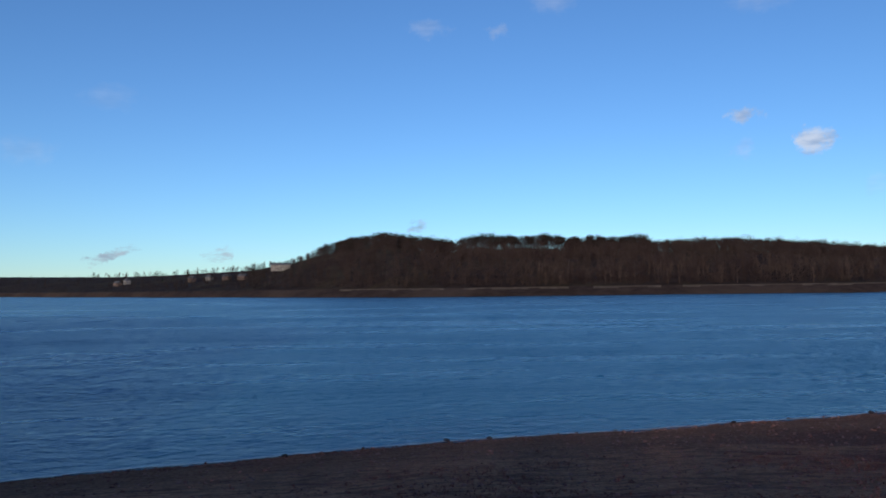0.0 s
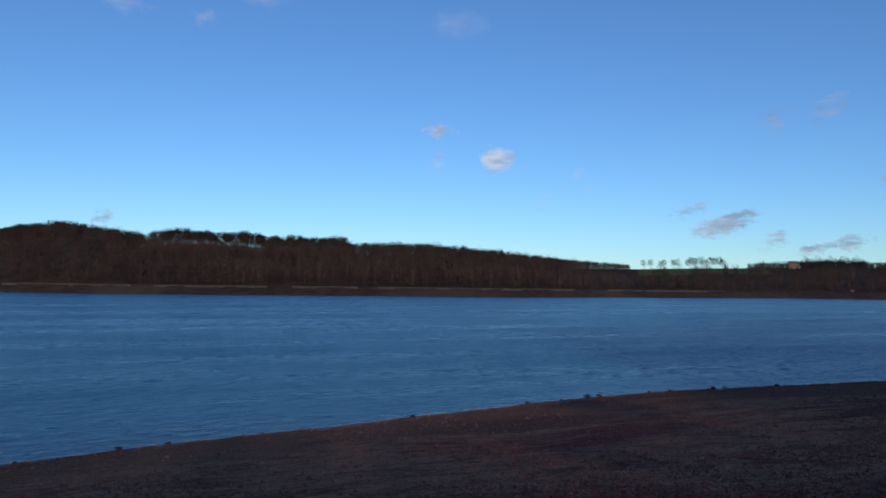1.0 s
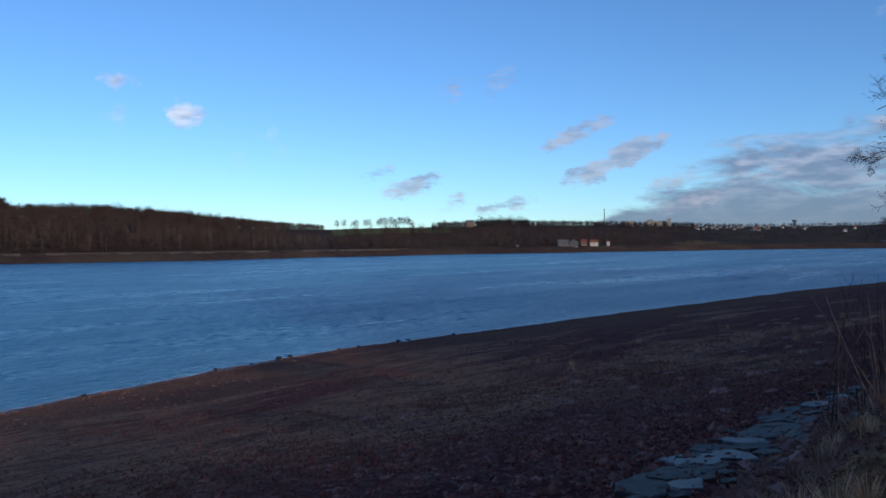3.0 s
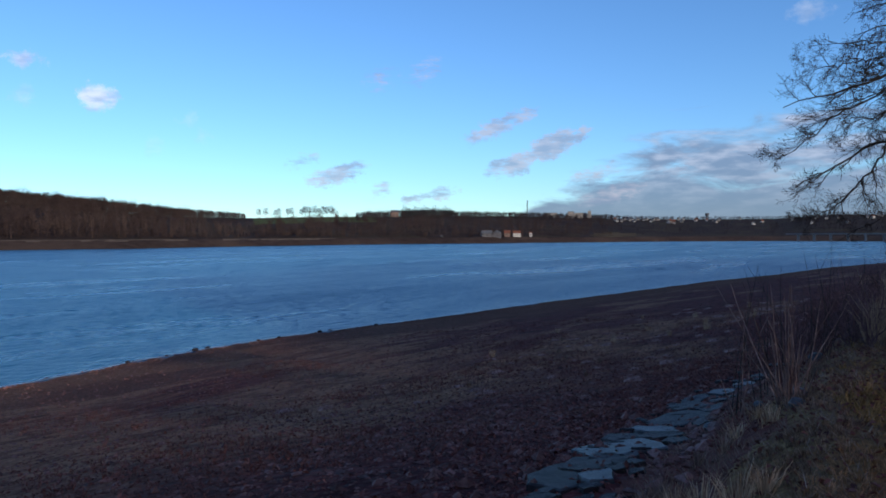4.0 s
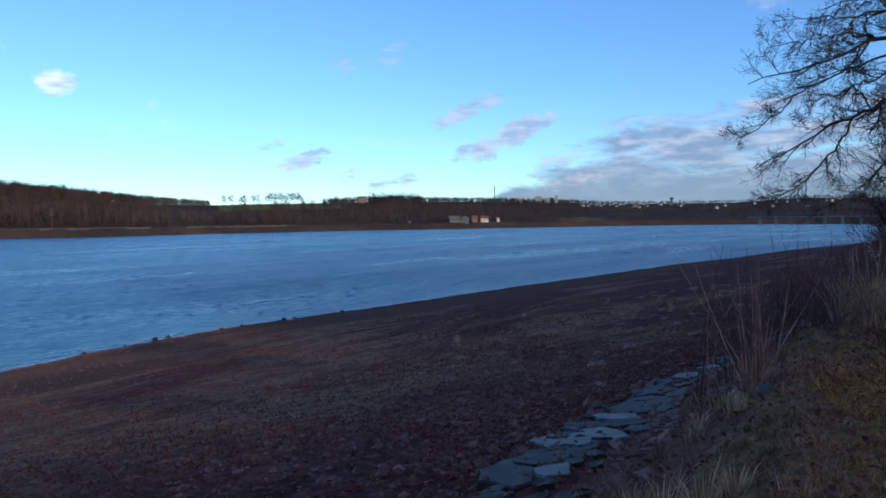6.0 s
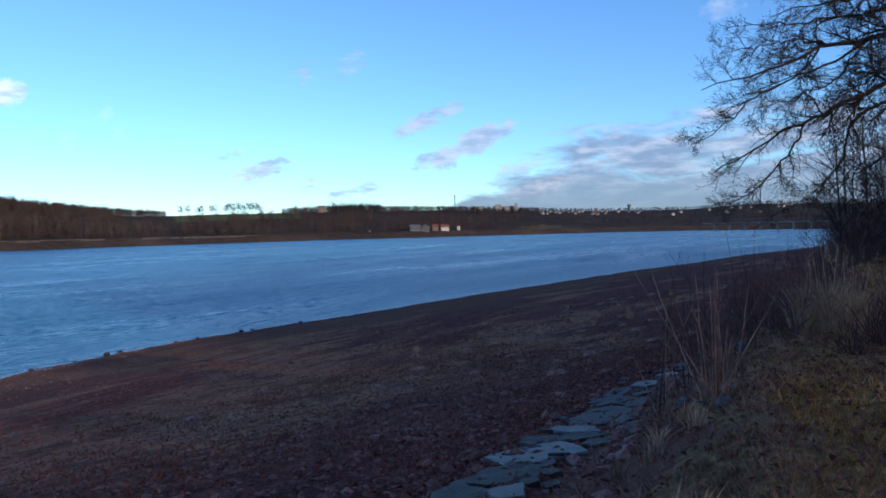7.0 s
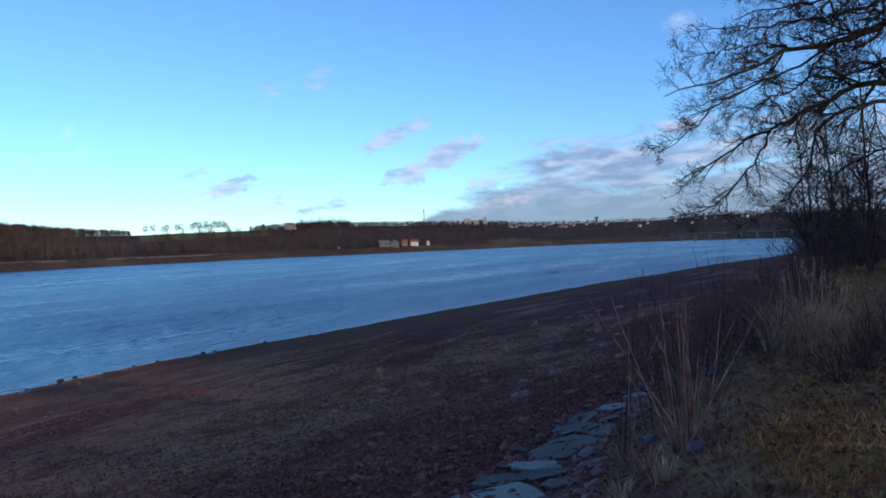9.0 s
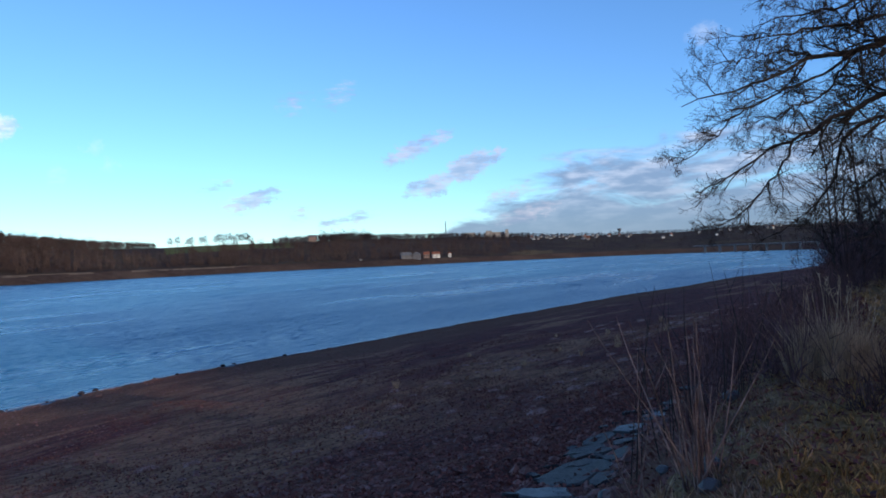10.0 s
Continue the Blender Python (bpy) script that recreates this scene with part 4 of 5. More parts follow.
def pebbles():
    """Loose stones and gravel over the bare shore."""
    rng = np.random.default_rng(21)
    octa = np.array(((1, 0, 0), (0, 1, 0), (-1, 0, 0), (0, -1, 0), (0, 0, 1), (0, 0, -1)), float)
    faces = np.array(((0, 1, 4), (1, 2, 4), (2, 3, 4), (3, 0, 4), (1, 0, 5), (2, 1, 5), (3, 2, 5), (0, 3, 5)))
    p = Pile()
    for count, x0, x1, s0, s1, lo, hi in ((9000, 0, 48, 0.55, 1.0, 0.02, 0.08), (9000, -30, 70, 0.0, 1.0, 0.05, 0.15), (2500, -30, 110, -0.004, 0.03, 0.05, 0.16), (2600, 8, 24, 0.88, 1.02, 0.04, 0.16)):
        x, y = flat_spread(rng, count, x0, x1, s0, s1, 1.7 if s0 > 0.5 else 1.0)
        z = height(x, y)
        size = lo + (hi - lo) * rng.uniform(0, 1, count) ** 3
        v = octa[None] * (1 + rng.normal(0, 0.28, (count, 6, 1))) * np.stack([size, size * rng.uniform(0.6, 1, count), size * rng.uniform(0.3, 0.7, count)], -1)[:, None]
        a = rng.uniform(0, 6.28, count)[:, None]
        vx = v[:, :, 0] * np.cos(a) - v[:, :, 1] * np.sin(a) + x[:, None]
        vy = v[:, :, 0] * np.sin(a) + v[:, :, 1] * np.cos(a) + y[:, None]
        vz = v[:, :, 2] + z[:, None] + (size * 0.12)[:, None]
        p.add(np.stack([vx, vy, vz], -1).reshape(-1, 3), (faces[None] + (np.arange(count) * 6)[:, None, None]).reshape(-1, 3))
    tagged(p.make("gravel", M_STONE), "loose dark stones and gravel over the bare shore", "gravel", kind="stuff")


pebbles()


def leaf_litter():
    rng = np.random.default_rng(22)
    p = Pile()
    for count, x0, x1, s0, s1, lo, hi in ((13000, 0, 40, 0.72, 1.0, 0.022, 0.06), (10000, -10, 60, 0.45, 0.98, 0.025, 0.07), (9000, -25, 85, 0.1, 0.95, 0.04, 0.09), (14000, 4, 32, 0.98, 1.09, 0.018, 0.045)):
        x, y = flat_spread(rng, count, x0, x1, s0, s1, 1.7)
        keep = (x < 8.4) | (x > 24) | (np.abs(y - toe(x) + 0.05) > 0.6) | (rng.uniform(0, 1, count) < 0.22)
        x, y = x[keep], y[keep]
        count = len(x)
        z = height(x, y) + rng.uniform(0.01, 0.05, count)
        size = rng.uniform(lo, hi, count)
        c = np.stack([x, y, z], 1)
        u = rng.normal(0, 1, (count, 3)) * (1, 1, 0.45)
        u *= (size / np.linalg.norm(u, axis=1))[:, None]
        w = np.cross(u, rng.normal(0, 0.35, (count, 3)) + (0, 0, 1))
        w *= (0.55 * size / (np.linalg.norm(w, axis=1) + 1e-9))[:, None]
        v = np.stack([c - u, c + w + (0, 0, 0.015), c + u, c - w + (0, 0, 0.02)], 1).reshape(-1, 3)
        o = np.arange(count)[:, None] * 4
        p.add(v, np.concatenate([o + np.array((0, 1, 2)), o + np.array((0, 2, 3))]))
    tagged(p.make("leaf_litter", M_LEAF), "brown dead leaves strewn over the shore and bank", "leaves", kind="stuff")


leaf_litter()


def herb_patches():
    """Low withered weeds in loose patches over the drier shore."""
    rng = np.random.default_rng(23)
    p = Pile()
    x, y = flat_spread(rng, 9000, -10, 75, 0.3, 0.97)
    keep = ripple(x, y, 7.0, 9.0) + 0.5 * ripple(x, y, 2.0, 4.0) > 0.15
    x, y = x[keep], y[keep]
    k = 7
    bx, by = np.repeat(x, k) + rng.normal(0, 0.09, len(x) * k), np.repeat(y, k) + rng.normal(0, 0.09, len(x) * k)
    b = np.stack([bx, by, height(bx, by)], 1)
    h = rng.uniform(0.05, 0.2, len(b))[:, None]
    t = b + h * (rng.normal(0, 0.5, (len(b), 3)) * (1, 1, 0) + (0, 0, 1))
    p.slivers(b, t, rng.uniform(0.012, 0.03, len(b)))
    tagged(p.make("withered_weeds", M_LEAF), "low withered reddish weeds in patches on the shore", "weeds", kind="stuff")


herb_patches()


def dry_tuft(x, y, size, count, rng, mat, label, group, name="grass_tuft", spread=0.5, wide=1.0, low=1.0):
    """A tuft of dry grass: many bent blades from one crown."""
    p = Pile()
    a = rng.uniform(0, 6.28, count)
    q = np.abs(rng.normal(0, 0.25, count)) * size * (0.7 if low == 1 else 1.6)
    b = np.stack([x + np.cos(a) * q, y + np.sin(a) * q, np.zeros(count)], 1)
    b[:, 2] = height(b[:, 0], b[:, 1]) - 0.02
    h = size * low * rng.uniform(0.45, 1.0, count)
    out = rng.uniform(0.05, spread, count)
    t = b + np.stack([np.cos(a) * h * out + rng.normal(0, 0.08, count) * size, np.sin(a) * h * out + rng.normal(0, 0.08, count) * size, h], 1)
    p.blades(b, t, np.full(count, (0.006 + 0.008 * size) * wide), 0.55, np.stack([-np.cos(a) * out * h * 0.15, -np.sin(a) * out * h * 0.15, 0.08 * h], 1))
    if low < 1:
        # the matted heart of the mound
        t = np.arange(14) * 2 * math.pi / 14
        rim = size * rng.uniform(0.45, 0.85, 14)
        ring = np.stack([x + np.cos(t) * rim * 1.3, y + np.sin(t) * rim, np.zeros(14)], 1)
        ring[:, 2] = height(ring[:, 0], ring[:, 1]) - 0.02
        inner = ring * 0.5 + np.array((x, y, float(height(x, y)))) * 0.5 + np.array((0, 0, 1)) * size * rng.uniform(0.12, 0.24, (14, 1))
        v = np.vstack([ring, inner, [(x, y, float(height(x, y)) + size * 0.22)]])
        i, j = np.arange(14), (np.arange(14) + 1) % 14
        p.add(v, np.concatenate([np.stack([i, j, j + 14], 1), np.stack([i, j + 14, i + 14], 1), np.stack([i + 14, j + 14, np.full(14, 28)], 1)]))
    ob = p.make(name, mat)
    return tagged(ob, label, "grass tuft", group)


TUFTS = np.random.default_rng(31)
for x, y, s in ((38.2, 23.8, 0.6), (49.9, 15.4, 0.7), (46.5, 16.5, 0.5), (44.0, 19.0, 0.5), (40.0, 20.5, 0.35), (33.5, 15.0, 0.4), (55.0, 17.0, 0.6), (58.0, 14.5, 0.7), (52.0, 20.0, 0.5), (36.0, 18.0, 0.35),
                (30.0, 22.0, 0.3), (62.0, 20.0, 0.6), (47.0, 24.0, 0.4), (70.0, 18.0, 0.7), (66.0, 26.0, 0.5), (28.0, 13.0, 0.35), (26.0, 17.0, 0.3), (54.0, 28.0, 0.5)):
    dry_tuft(x, y, s, 70, TUFTS, M_STRAW if s > 0.45 else M_DRY, "small tuft of pale dry grass on the stony shore", "dry tufts on the shore")

WEEDS = np.random.default_rng(33)
for k in range(95):
    x = WEEDS.uniform(20, 80)
    y = float(toe(x)) + 1.5 + 16 * WEEDS.uniform(0, 1) ** 1.3
    dry_tuft(x, y, WEEDS.uniform(0.25, 0.55), 150, WEEDS, M_WEED, "low mound of withered pinkish weeds on the shore", "weed mounds on the shore", "weed_mound", 1.2, 1.8, 0.4)

# ---- stone slabs along the foot of the bank ----


def slab(x, y, w, d, turn, tilt, rng, mat):
    """A flat uneven slab with a broken outline, lying in the gravel."""
    bm = bmesh.new()
    n = 11
    ring = []
    for k in range(n):
        a = 2 * math.pi * k / n
        q = 1 + rng.uniform(-0.26, 0.2)
        ring.append((math.cos(a) * w / 2 * q * (1 + 0.18 * abs(math.cos(2 * a))), math.sin(a) * d / 2 * q * (1 + 0.18 * abs(math.cos(2 * a)))))
    low = [bm.verts.new((px * 1.03, py * 1.03, -0.12)) for px, py in ring]
    rim = [bm.verts.new((px, py, 0.03 + rng.uniform(-0.008, 0.008))) for px, py in ring]
    top = [bm.verts.new((px * 0.93, py * 0.93, 0.05 + rng.uniform(-0.01, 0.012))) for px, py in ring]
    for k in range(n):
        j = (k + 1) % n
        bm.faces.new((low[k], low[j], rim[j], rim[k])), bm.faces.new((rim[k], rim[j], top[j], top[k]))
    c = bm.verts.new((0, 0, 0.045))
    for k in range(n):
        bm.faces.new((top[k], top[(k + 1) % n], c))
    bm.faces.new(low[::-1])
    ob = part("stone_slab", bm, mat)
    hx = float(height(x + 0.4, y) - height(x - 0.4, y)) / 0.8
    hy = float(height(x, y + 0.4) - height(x, y - 0.4)) / 0.8
    up = Vector((-hx, -hy, 1)).lerp(Vector((0, 0, 1)), 0.35).normalized()
    ob.matrix_world = Matrix.Translation((x, y, float(height(x, y)) + 0.012)) @ up.to_track_quat("Z", "Y").to_matrix().to_4x4() @ pose(0, 0, 0, tilt, 0, turn)
    return tagged(ob, "flat pale wet stone slab bedded in gravel below the bank", "stone slab", "slabs along the foot of the bank")


SLABS = random.Random(9)
for x, y, w, d, turn, glaze in ((9.8, 4.42, 0.55, 0.42, 15, 1), (9.75, 4.95, 0.95, 0.7, 40, 0), (11.1, 5.05, 0.95, 0.7, 30, 0), (12.35, 5.2, 1.5, 1.15, 25, 1), (14.5, 5.5, 0.6, 0.75, 10, 1), (16.15, 5.65, 1.75, 1.1, 12, 0),
                                (17.5, 5.3, 1.0, 0.55, 5, 0), (20.7, 5.75, 0.95, 0.6, 10, 1), (22.6, 5.75, 0.95, 0.6, 12, 1), (25.0, 5.9, 0.8, 0.6, 12, 0), (19.7, 6.1, 1.1, 0.6, 8, 0), (10.9, 4.45, 0.34, 0.28, 70, 0),
                                (10.3, 4.4, 0.3, 0.25, 50, 0), (13.9, 5.2, 0.8, 0.55, 0, 0), (13.1, 4.6, 0.6, 0.4, 60, 0), (18.1, 5.75, 1.1, 0.7, 15, 0), (15.2, 4.85, 0.8, 0.45, 20, 0), (8.7, 4.6, 0.8, 0.6, 20, 0),
                                (13.6, 5.75, 0.8, 0.6, 5, 0), (10.5, 5.2, 0.6, 0.5, 50, 0), (28.5, 6.2, 1.1, 0.7, 25, 0), (19.0, 5.35, 0.7, 0.4, 5, 0)):
    slab(x, y - (0.40 if x < 18 else 0.0), w, d, turn, SLABS.uniform(-3, 3), SLABS, M_ICE if glaze else M_SLAB)

for k in range(60):
    x = SLABS.uniform(8.2, 27)
    slab(x, float(toe(x)) + SLABS.uniform(-0.35, 0.9), SLABS.uniform(0.16, 0.42), SLABS.uniform(0.12, 0.28), SLABS.uniform(0, 180), SLABS.uniform(-12, 12), SLABS, M_SLAB)
for x, y, s in ((11.2, 2.12, 0.13), (10.55, 2.0, 0.10), (14.95, 2.6, 0.14), (12.6, 2.9, 0.10), (13.3, 3.8, 0.12)):
    tagged(rock("rock", x, y, s, ROCKS, M_ICE), "pale grey stone half sunk in the bank", "rock", "stones on the bank")

# ---- grass, shrubs and reeds on the bank ----


def turf():
    """Uneven winter grass in small tussocks."""
    rng = np.random.default_rng(41)
    p, q_edge = Pile(), Pile()
    for count, blades, r0, r1, lo, hi, wd in ((5200, 12, 2.0, 8, 0.022, 0.068, 0.009), (5000, 10, 6, 16, 0.04, 0.10, 0.012), (4500, 9, 14, 40, 0.06, 0.14, 0.022), (1500, 8, 35, 80, 0.1, 0.25, 0.04)):
        a = np.radians(rng.uniform(40, 97, count))
        r = np.sqrt(rng.uniform(r0 ** 2, r1 ** 2, count))
        x, y = 3.0 + r * np.sin(a), 0.5 + r * np.cos(a)
        keep = (y < toe(x) - 0.78 * bank_width(x) + 0.4 * ripple(x, y, 1.0, 2.0) + 0.25 * ripple(x, y, 0.35, 7.0)) & (ripple(x, y, 1.3, 6.5) + 0.6 * ripple(x, y, 0.4, 1.5) > -1.3)
        x, y = x[keep], y[keep]
        size = rng.uniform(0.5, 1.25, len(x))
        x, y, size = np.repeat(x, blades), np.repeat(y, blades), np.repeat(size, blades)
        k = len(x)
        t = rng.uniform(0, 6.28, k)
        q = rng.uniform(0, 0.06, k) * size
        x, y = x + np.cos(t) * q, y + np.sin(t) * q
        b = np.stack([x, y, height(x, y) - 0.01], 1)
        h = rng.uniform(lo, hi, k) * size
        out = rng.uniform(0.2, 1.1, k)
        e = b + np.stack([np.cos(t) * h * out, np.sin(t) * h * out, h], 1) + rng.normal(0, 0.012, (k, 3))
        rim = y > toe(x) - bank_width(x) + 0.1 + 0.5 * ripple(x, y, 0.9, 8.0) + 0.25 * ripple(x, y, 0.3, 2.0)
        for pile, sel in ((p, ~rim), (q_edge, rim)):
            pile.blades(b[sel], e[sel], rng.uniform(0.7, 1.2, sel.sum()) * wd, 0.55, np.stack([0 * h[sel], 0 * h[sel], h[sel] * 0.18], 1))
    tagged(q_edge.make("grass", M_EDGE), "withered brown grass along the edge of the bank", "grass", kind="stuff")
    tagged(p.make("grass", M_BLADE), "short mossy winter grass in tussocks on the bank", "grass", kind="stuff")


turf()


def wild_edge():
    """Longer withered grass hanging over the edge of the bank."""
    rng = np.random.default_rng(42)
    p = Pile()
    x = rng.uniform(3.5, 30, 9000)
    y = toe(x) - bank_width(x) * rng.uniform(0.1, 1.05, len(x))
    keep = ripple(x, y, 0.8, 6.0) > -0.25
    x, y = x[keep], y[keep]
    b = np.stack([x, y, height(x, y) - 0.02], 1)
    h = rng.uniform(0.05, 0.18, len(x))[:, None]
    t = b + h * (rng.normal(0, 0.5, (len(x), 3)) * (1, 1, 0) + (0, 0.35, 0.85))
    p.blades(b, t, np.full(len(x), 0.008))
    tagged(p.make("long_grass", M_DRY), "long withered grass over the edge of the bank", "grass", kind="stuff")


wild_edge()


def shrub(x, y, tall, stems, rng, mat, label, spread=0.45, group="shrubs on the bank", name="shrub", forks=2, thick=1.0):
    """A leafless shrub: a sheaf of thin stems from one stool, with a few side shoots."""
    top = empty(name, Matrix.Translation((x, y, float(height(x, y)))))
    for part_no in range(3):
        p = Pile()
        for _ in range(stems // 3):
            a, lean = rng.uniform(0, 6.28), abs(rng.normal(0, spread))
            h = tall * rng.uniform(0.5, 1.0)
            b = np.array((rng.normal(0, 0.07), rng.normal(0, 0.07), -0.05)) * (1, 1, 1)
            go = np.array((math.cos(a) * lean, math.sin(a) * lean, 1.0))
            curve = np.array((rng.normal(0, 0.08), rng.normal(0, 0.08), 0.0))
            s = np.linspace(0, 1, 6)[:, None]
            line = b + go * s * h + curve * (s ** 2) * h + rng.normal(0, 0.008, (6, 3)) * s
            p.tube(line, thick * (0.0045 + 0.0038 * tall * rng.uniform(0.6, 1.2)), 0.0022, 4)
            for _ in range(rng.integers(0, forks + 1)):
                k = rng.integers(2, 5)
                side = rng.normal(0, 0.5, 3) * (1, 1, 0.3) + (0, 0, 0.9)
                e = line[k] + side * h * rng.uniform(0.12, 0.35)
                p.tube([line[k], (line[k] + e) / 2 + rng.normal(0, 0.01, 3), e], 0.0045, 0.002, 3)
        p.make("branch", mat, top)
    return tagged(top, label, "shrub", group)


BUSH = np.random.default_rng(51)
shrub(10.75, 2.12, 1.45, 27, BUSH, M_STEM, "leafless shrub with many upright reddish stems on the bank", 0.34, forks=1)
shrub(11.6, 2.9, 1.7, 3, BUSH, M_STEM, "tall thin leafless shoots beside the shrub", 0.25)
for x, y, tall, lean in ((13.1, 3.3, 2.5, 0.14), (13.5, 3.1, 2.4, 0.16), (13.9, 3.0, 2.3, 0.16), (14.3, 2.7, 2.1, 0.18), (14.7, 2.45, 1.95, 0.18), (15.2, 2.4, 1.9, 0.2), (15.8, 2.2, 1.9, 0.2)):
    shrub(x, y, tall, 3, BUSH, M_TWIG, "thin dark leafless shoots rising over the bank edge", lean, forks=1, thick=0.6)
shrub(17.5, 3.4, 1.9, 9, BUSH, M_THICKET, "dark leafless shrub on the bank", 0.35)
shrub(16.6, 1.6, 1.2, 30, BUSH, M_THICKET, "dark bramble stems beside the reeds", 0.6)
shrub(14.0, 0.8, 0.8, 42, BUSH, M_THICKET, "dark bramble stems below the reeds", 0.8)
shrub(13.0, 1.0, 0.5, 36, BUSH, M_THICKET, "low dark bramble stems below the reeds", 0.9)
shrub(15.4, 0.5, 1.1, 30, BUSH, M_THICKET, "dark bramble stems beside the reeds", 0.6)
shrub(20.5, 3.2, 1.9, 9, BUSH, M_THICKET, "dark leafless shrub on the bank", 0.4)


def reed_clump(x, y, tall, sheaves, rng, label):
    """A clump of straw-coloured reed grass in several sheaves, with feathered stalks standing above."""
    top = empty("reed_clump", Matrix.Translation((x, y, float(height(x, y)))))
    for k in range(sheaves):
        p = Pile()
        cx, cy = rng.normal(0, 0.22, 2)
        count = 120
        a = rng.uniform(0, 6.28, count)
        b = np.stack([cx + np.cos(a) * rng.uniform(0, 0.2, count), cy + np.sin(a) * rng.uniform(0, 0.2, count), np.full(count, -0.05)], 1)
        h = tall * rng.uniform(0.35, 0.8, count)
        out = rng.uniform(0.02, 0.6, count) ** 1.2
        t = b + np.stack([np.cos(a) * h * out + rng.normal(0, 0.05, count), np.sin(a) * h * out + rng.normal(0, 0.05, count), h], 1)
        p.blades(b, t, np.full(count, 0.008), 0.5, np.stack([-np.cos(a) * out * h * 0.2, -np.sin(a) * out * h * 0.2, 0.06 * h], 1))
        for _ in range(4):
            a0, lean, hh = rng.uniform(0, 6.28), rng.uniform(0.05, 0.35), tall * rng.uniform(0.8, 1.1)
            e = np.array((cx + math.cos(a0) * lean * hh, cy + math.sin(a0) * lean * hh, hh))
            m = np.array((cx, cy, 0)) * 0.5 + e * 0.5 + rng.normal(0, 0.03, 3)
            p.tube([(cx, cy, -0.03), m, e], 0.004, 0.002, 3)
            f = 7
            w = e + (m - e) * rng.uniform(0, 0.35, (f, 1))
            p.slivers(w, w + rng.normal(0, 0.03, (f, 3)) + (0, 0, 0.05), np.full(f, 0.01))
        p.make("sheaf", M_STRAW, top)
    return tagged(top, label, "reed grass", "reed clumps")


reed_clump(14.9, 1.45, 1.2, 6, BUSH, "tall clump of pale straw-coloured reed grass on the bank")
reed_clump(15.8, 1.2, 0.9, 2, BUSH, "smaller clump of pale dry reed grass behind the first")
dry_tuft(12.9, 2.3, 0.3, 90, BUSH, M_DRY, "low brown clump of withered grass", "reed clumps", "grass_tuft", 0.6)
for x, y, s in ((9.6, 2.5, 0.3), (8.8, 2.9, 0.35), (7.9, 3.1, 0.45), (6.4, 2.75, 0.5), (5.9, 2.6, 0.5), (6.9, 2.5, 0.5), (5.4, 2.9, 0.5), (7.4, 2.2, 0.3), (10.2, 2.55, 0.26), (10.0, 2.15, 0.28), (10.9, 2.5, 0.24), (9.7, 2.8, 0.25), (8.3, 2.6, 0.3), (8.3, 2.85, 0.3), (7.75, 2.35, 0.36), (7.45, 2.05, 0.4), (7.3, 1.75, 0.4), (7.55, 1.6, 0.28)):
    dry_tuft(x, y, s, 60, BUSH, M_STRAW if x < 8 or x > 9.9 else M_DRY, "tuft of long dry grass at the bank edge", "dry tufts on the bank", spread=0.7)

# ---- the bare tree that hangs over the shore ----


def smooth_line(points, n):
    p = np.asarray(points, float)
    q = np.vstack([2 * p[0] - p[1], p, 2 * p[-1] - p[-2]])
    t = np.linspace(0, len(p) - 1 - 1e-6, n)
    i, u = t.astype(int), (t % 1)[:, None]
    a, b, c, d = q[i], q[i + 1], q[i + 2], q[i + 3]
    return 0.5 * (2 * b + (c - a) * u + (2 * a - 5 * b + 4 * c - d) * u ** 2 + (3 * b - a - 3 * c + d) * u ** 3)


def twig_out(p, start, go, length, radius, level, rng, pull):
    """A wandering branch with its side shoots."""
    n = (6, 5, 3, 3)[level]
    pts, d = [np.array(start)], np.array(go) / np.linalg.norm(go)
    for _ in range(n):
        d = d + rng.normal(0, 0.16, 3) + pull * 0.07
        d /= np.linalg.norm(d)
        pts.append(pts[-1] + d * length / n)
    if level >= 3:
        p.spikes.append((pts[0], pts[-2], radius * 2))
        return
    p.tube(pts, radius, max(0.0025, radius * 0.35), 4 if level == 0 else 3)
    count = (9, 6, 3)[level]
    for k in range(count):
        s = rng.uniform(0.15, 1.0) * n
        i = min(int(s), n - 1)
        at = pts[i] + (pts[i + 1] - pts[i]) * (s - i)
        along = pts[i + 1] - pts[i]
        along = along / np.linalg.norm(along)
        side = np.cross(along, rng.normal(0, 1, 3))
        side /= np.linalg.norm(side) + 1e-6
        out = along * rng.uniform(0.5, 1.0) + side * rng.uniform(0.5, 1.0) + np.array((0, 0, 0.12))
        twig_out(p, at, out, length * rng.uniform(0.38, 0.62), max(0.0032, radius * 0.45), level + 1, rng, pull)


def limb(tree, points, r0, r1, count, seed, reach=2.2, droop=-0.25):
    """One main limb along a line of points, with branches and twigs."""
    rng = np.random.default_rng(seed)
    p = Pile()
    count, reach = int(count * 1.35), reach * 1.12
    line = smooth_line(points, 26) + rng.normal(0, 0.035, (26, 3))
    p.tube(line, r0 * 0.85, r1, 7)
    for k in range(count):
        s = 0.22 + 0.78 * (k + rng.uniform(0, 1)) / count
        i = min(int(s * 25), 24)
        along = line[i + 1] - line[i]
        along /= np.linalg.norm(along)
        side = np.cross(along, rng.normal(0, 1, 3))
        side /= np.linalg.norm(side) + 1e-6
        out = along * rng.uniform(0.5, 1.1) + side * rng.uniform(0.4, 0.9)
        twig_out(p, line[i], out, reach * rng.uniform(0.5, 1.0) * (1.15 - 0.72 * s), (r0 + (r1 - r0) * s) * 0.45 + 0.006, 0, rng, np.array((0, 0.25, droop)))
    ob = p.make("limb", M_BARK, tree, True)
    return ob


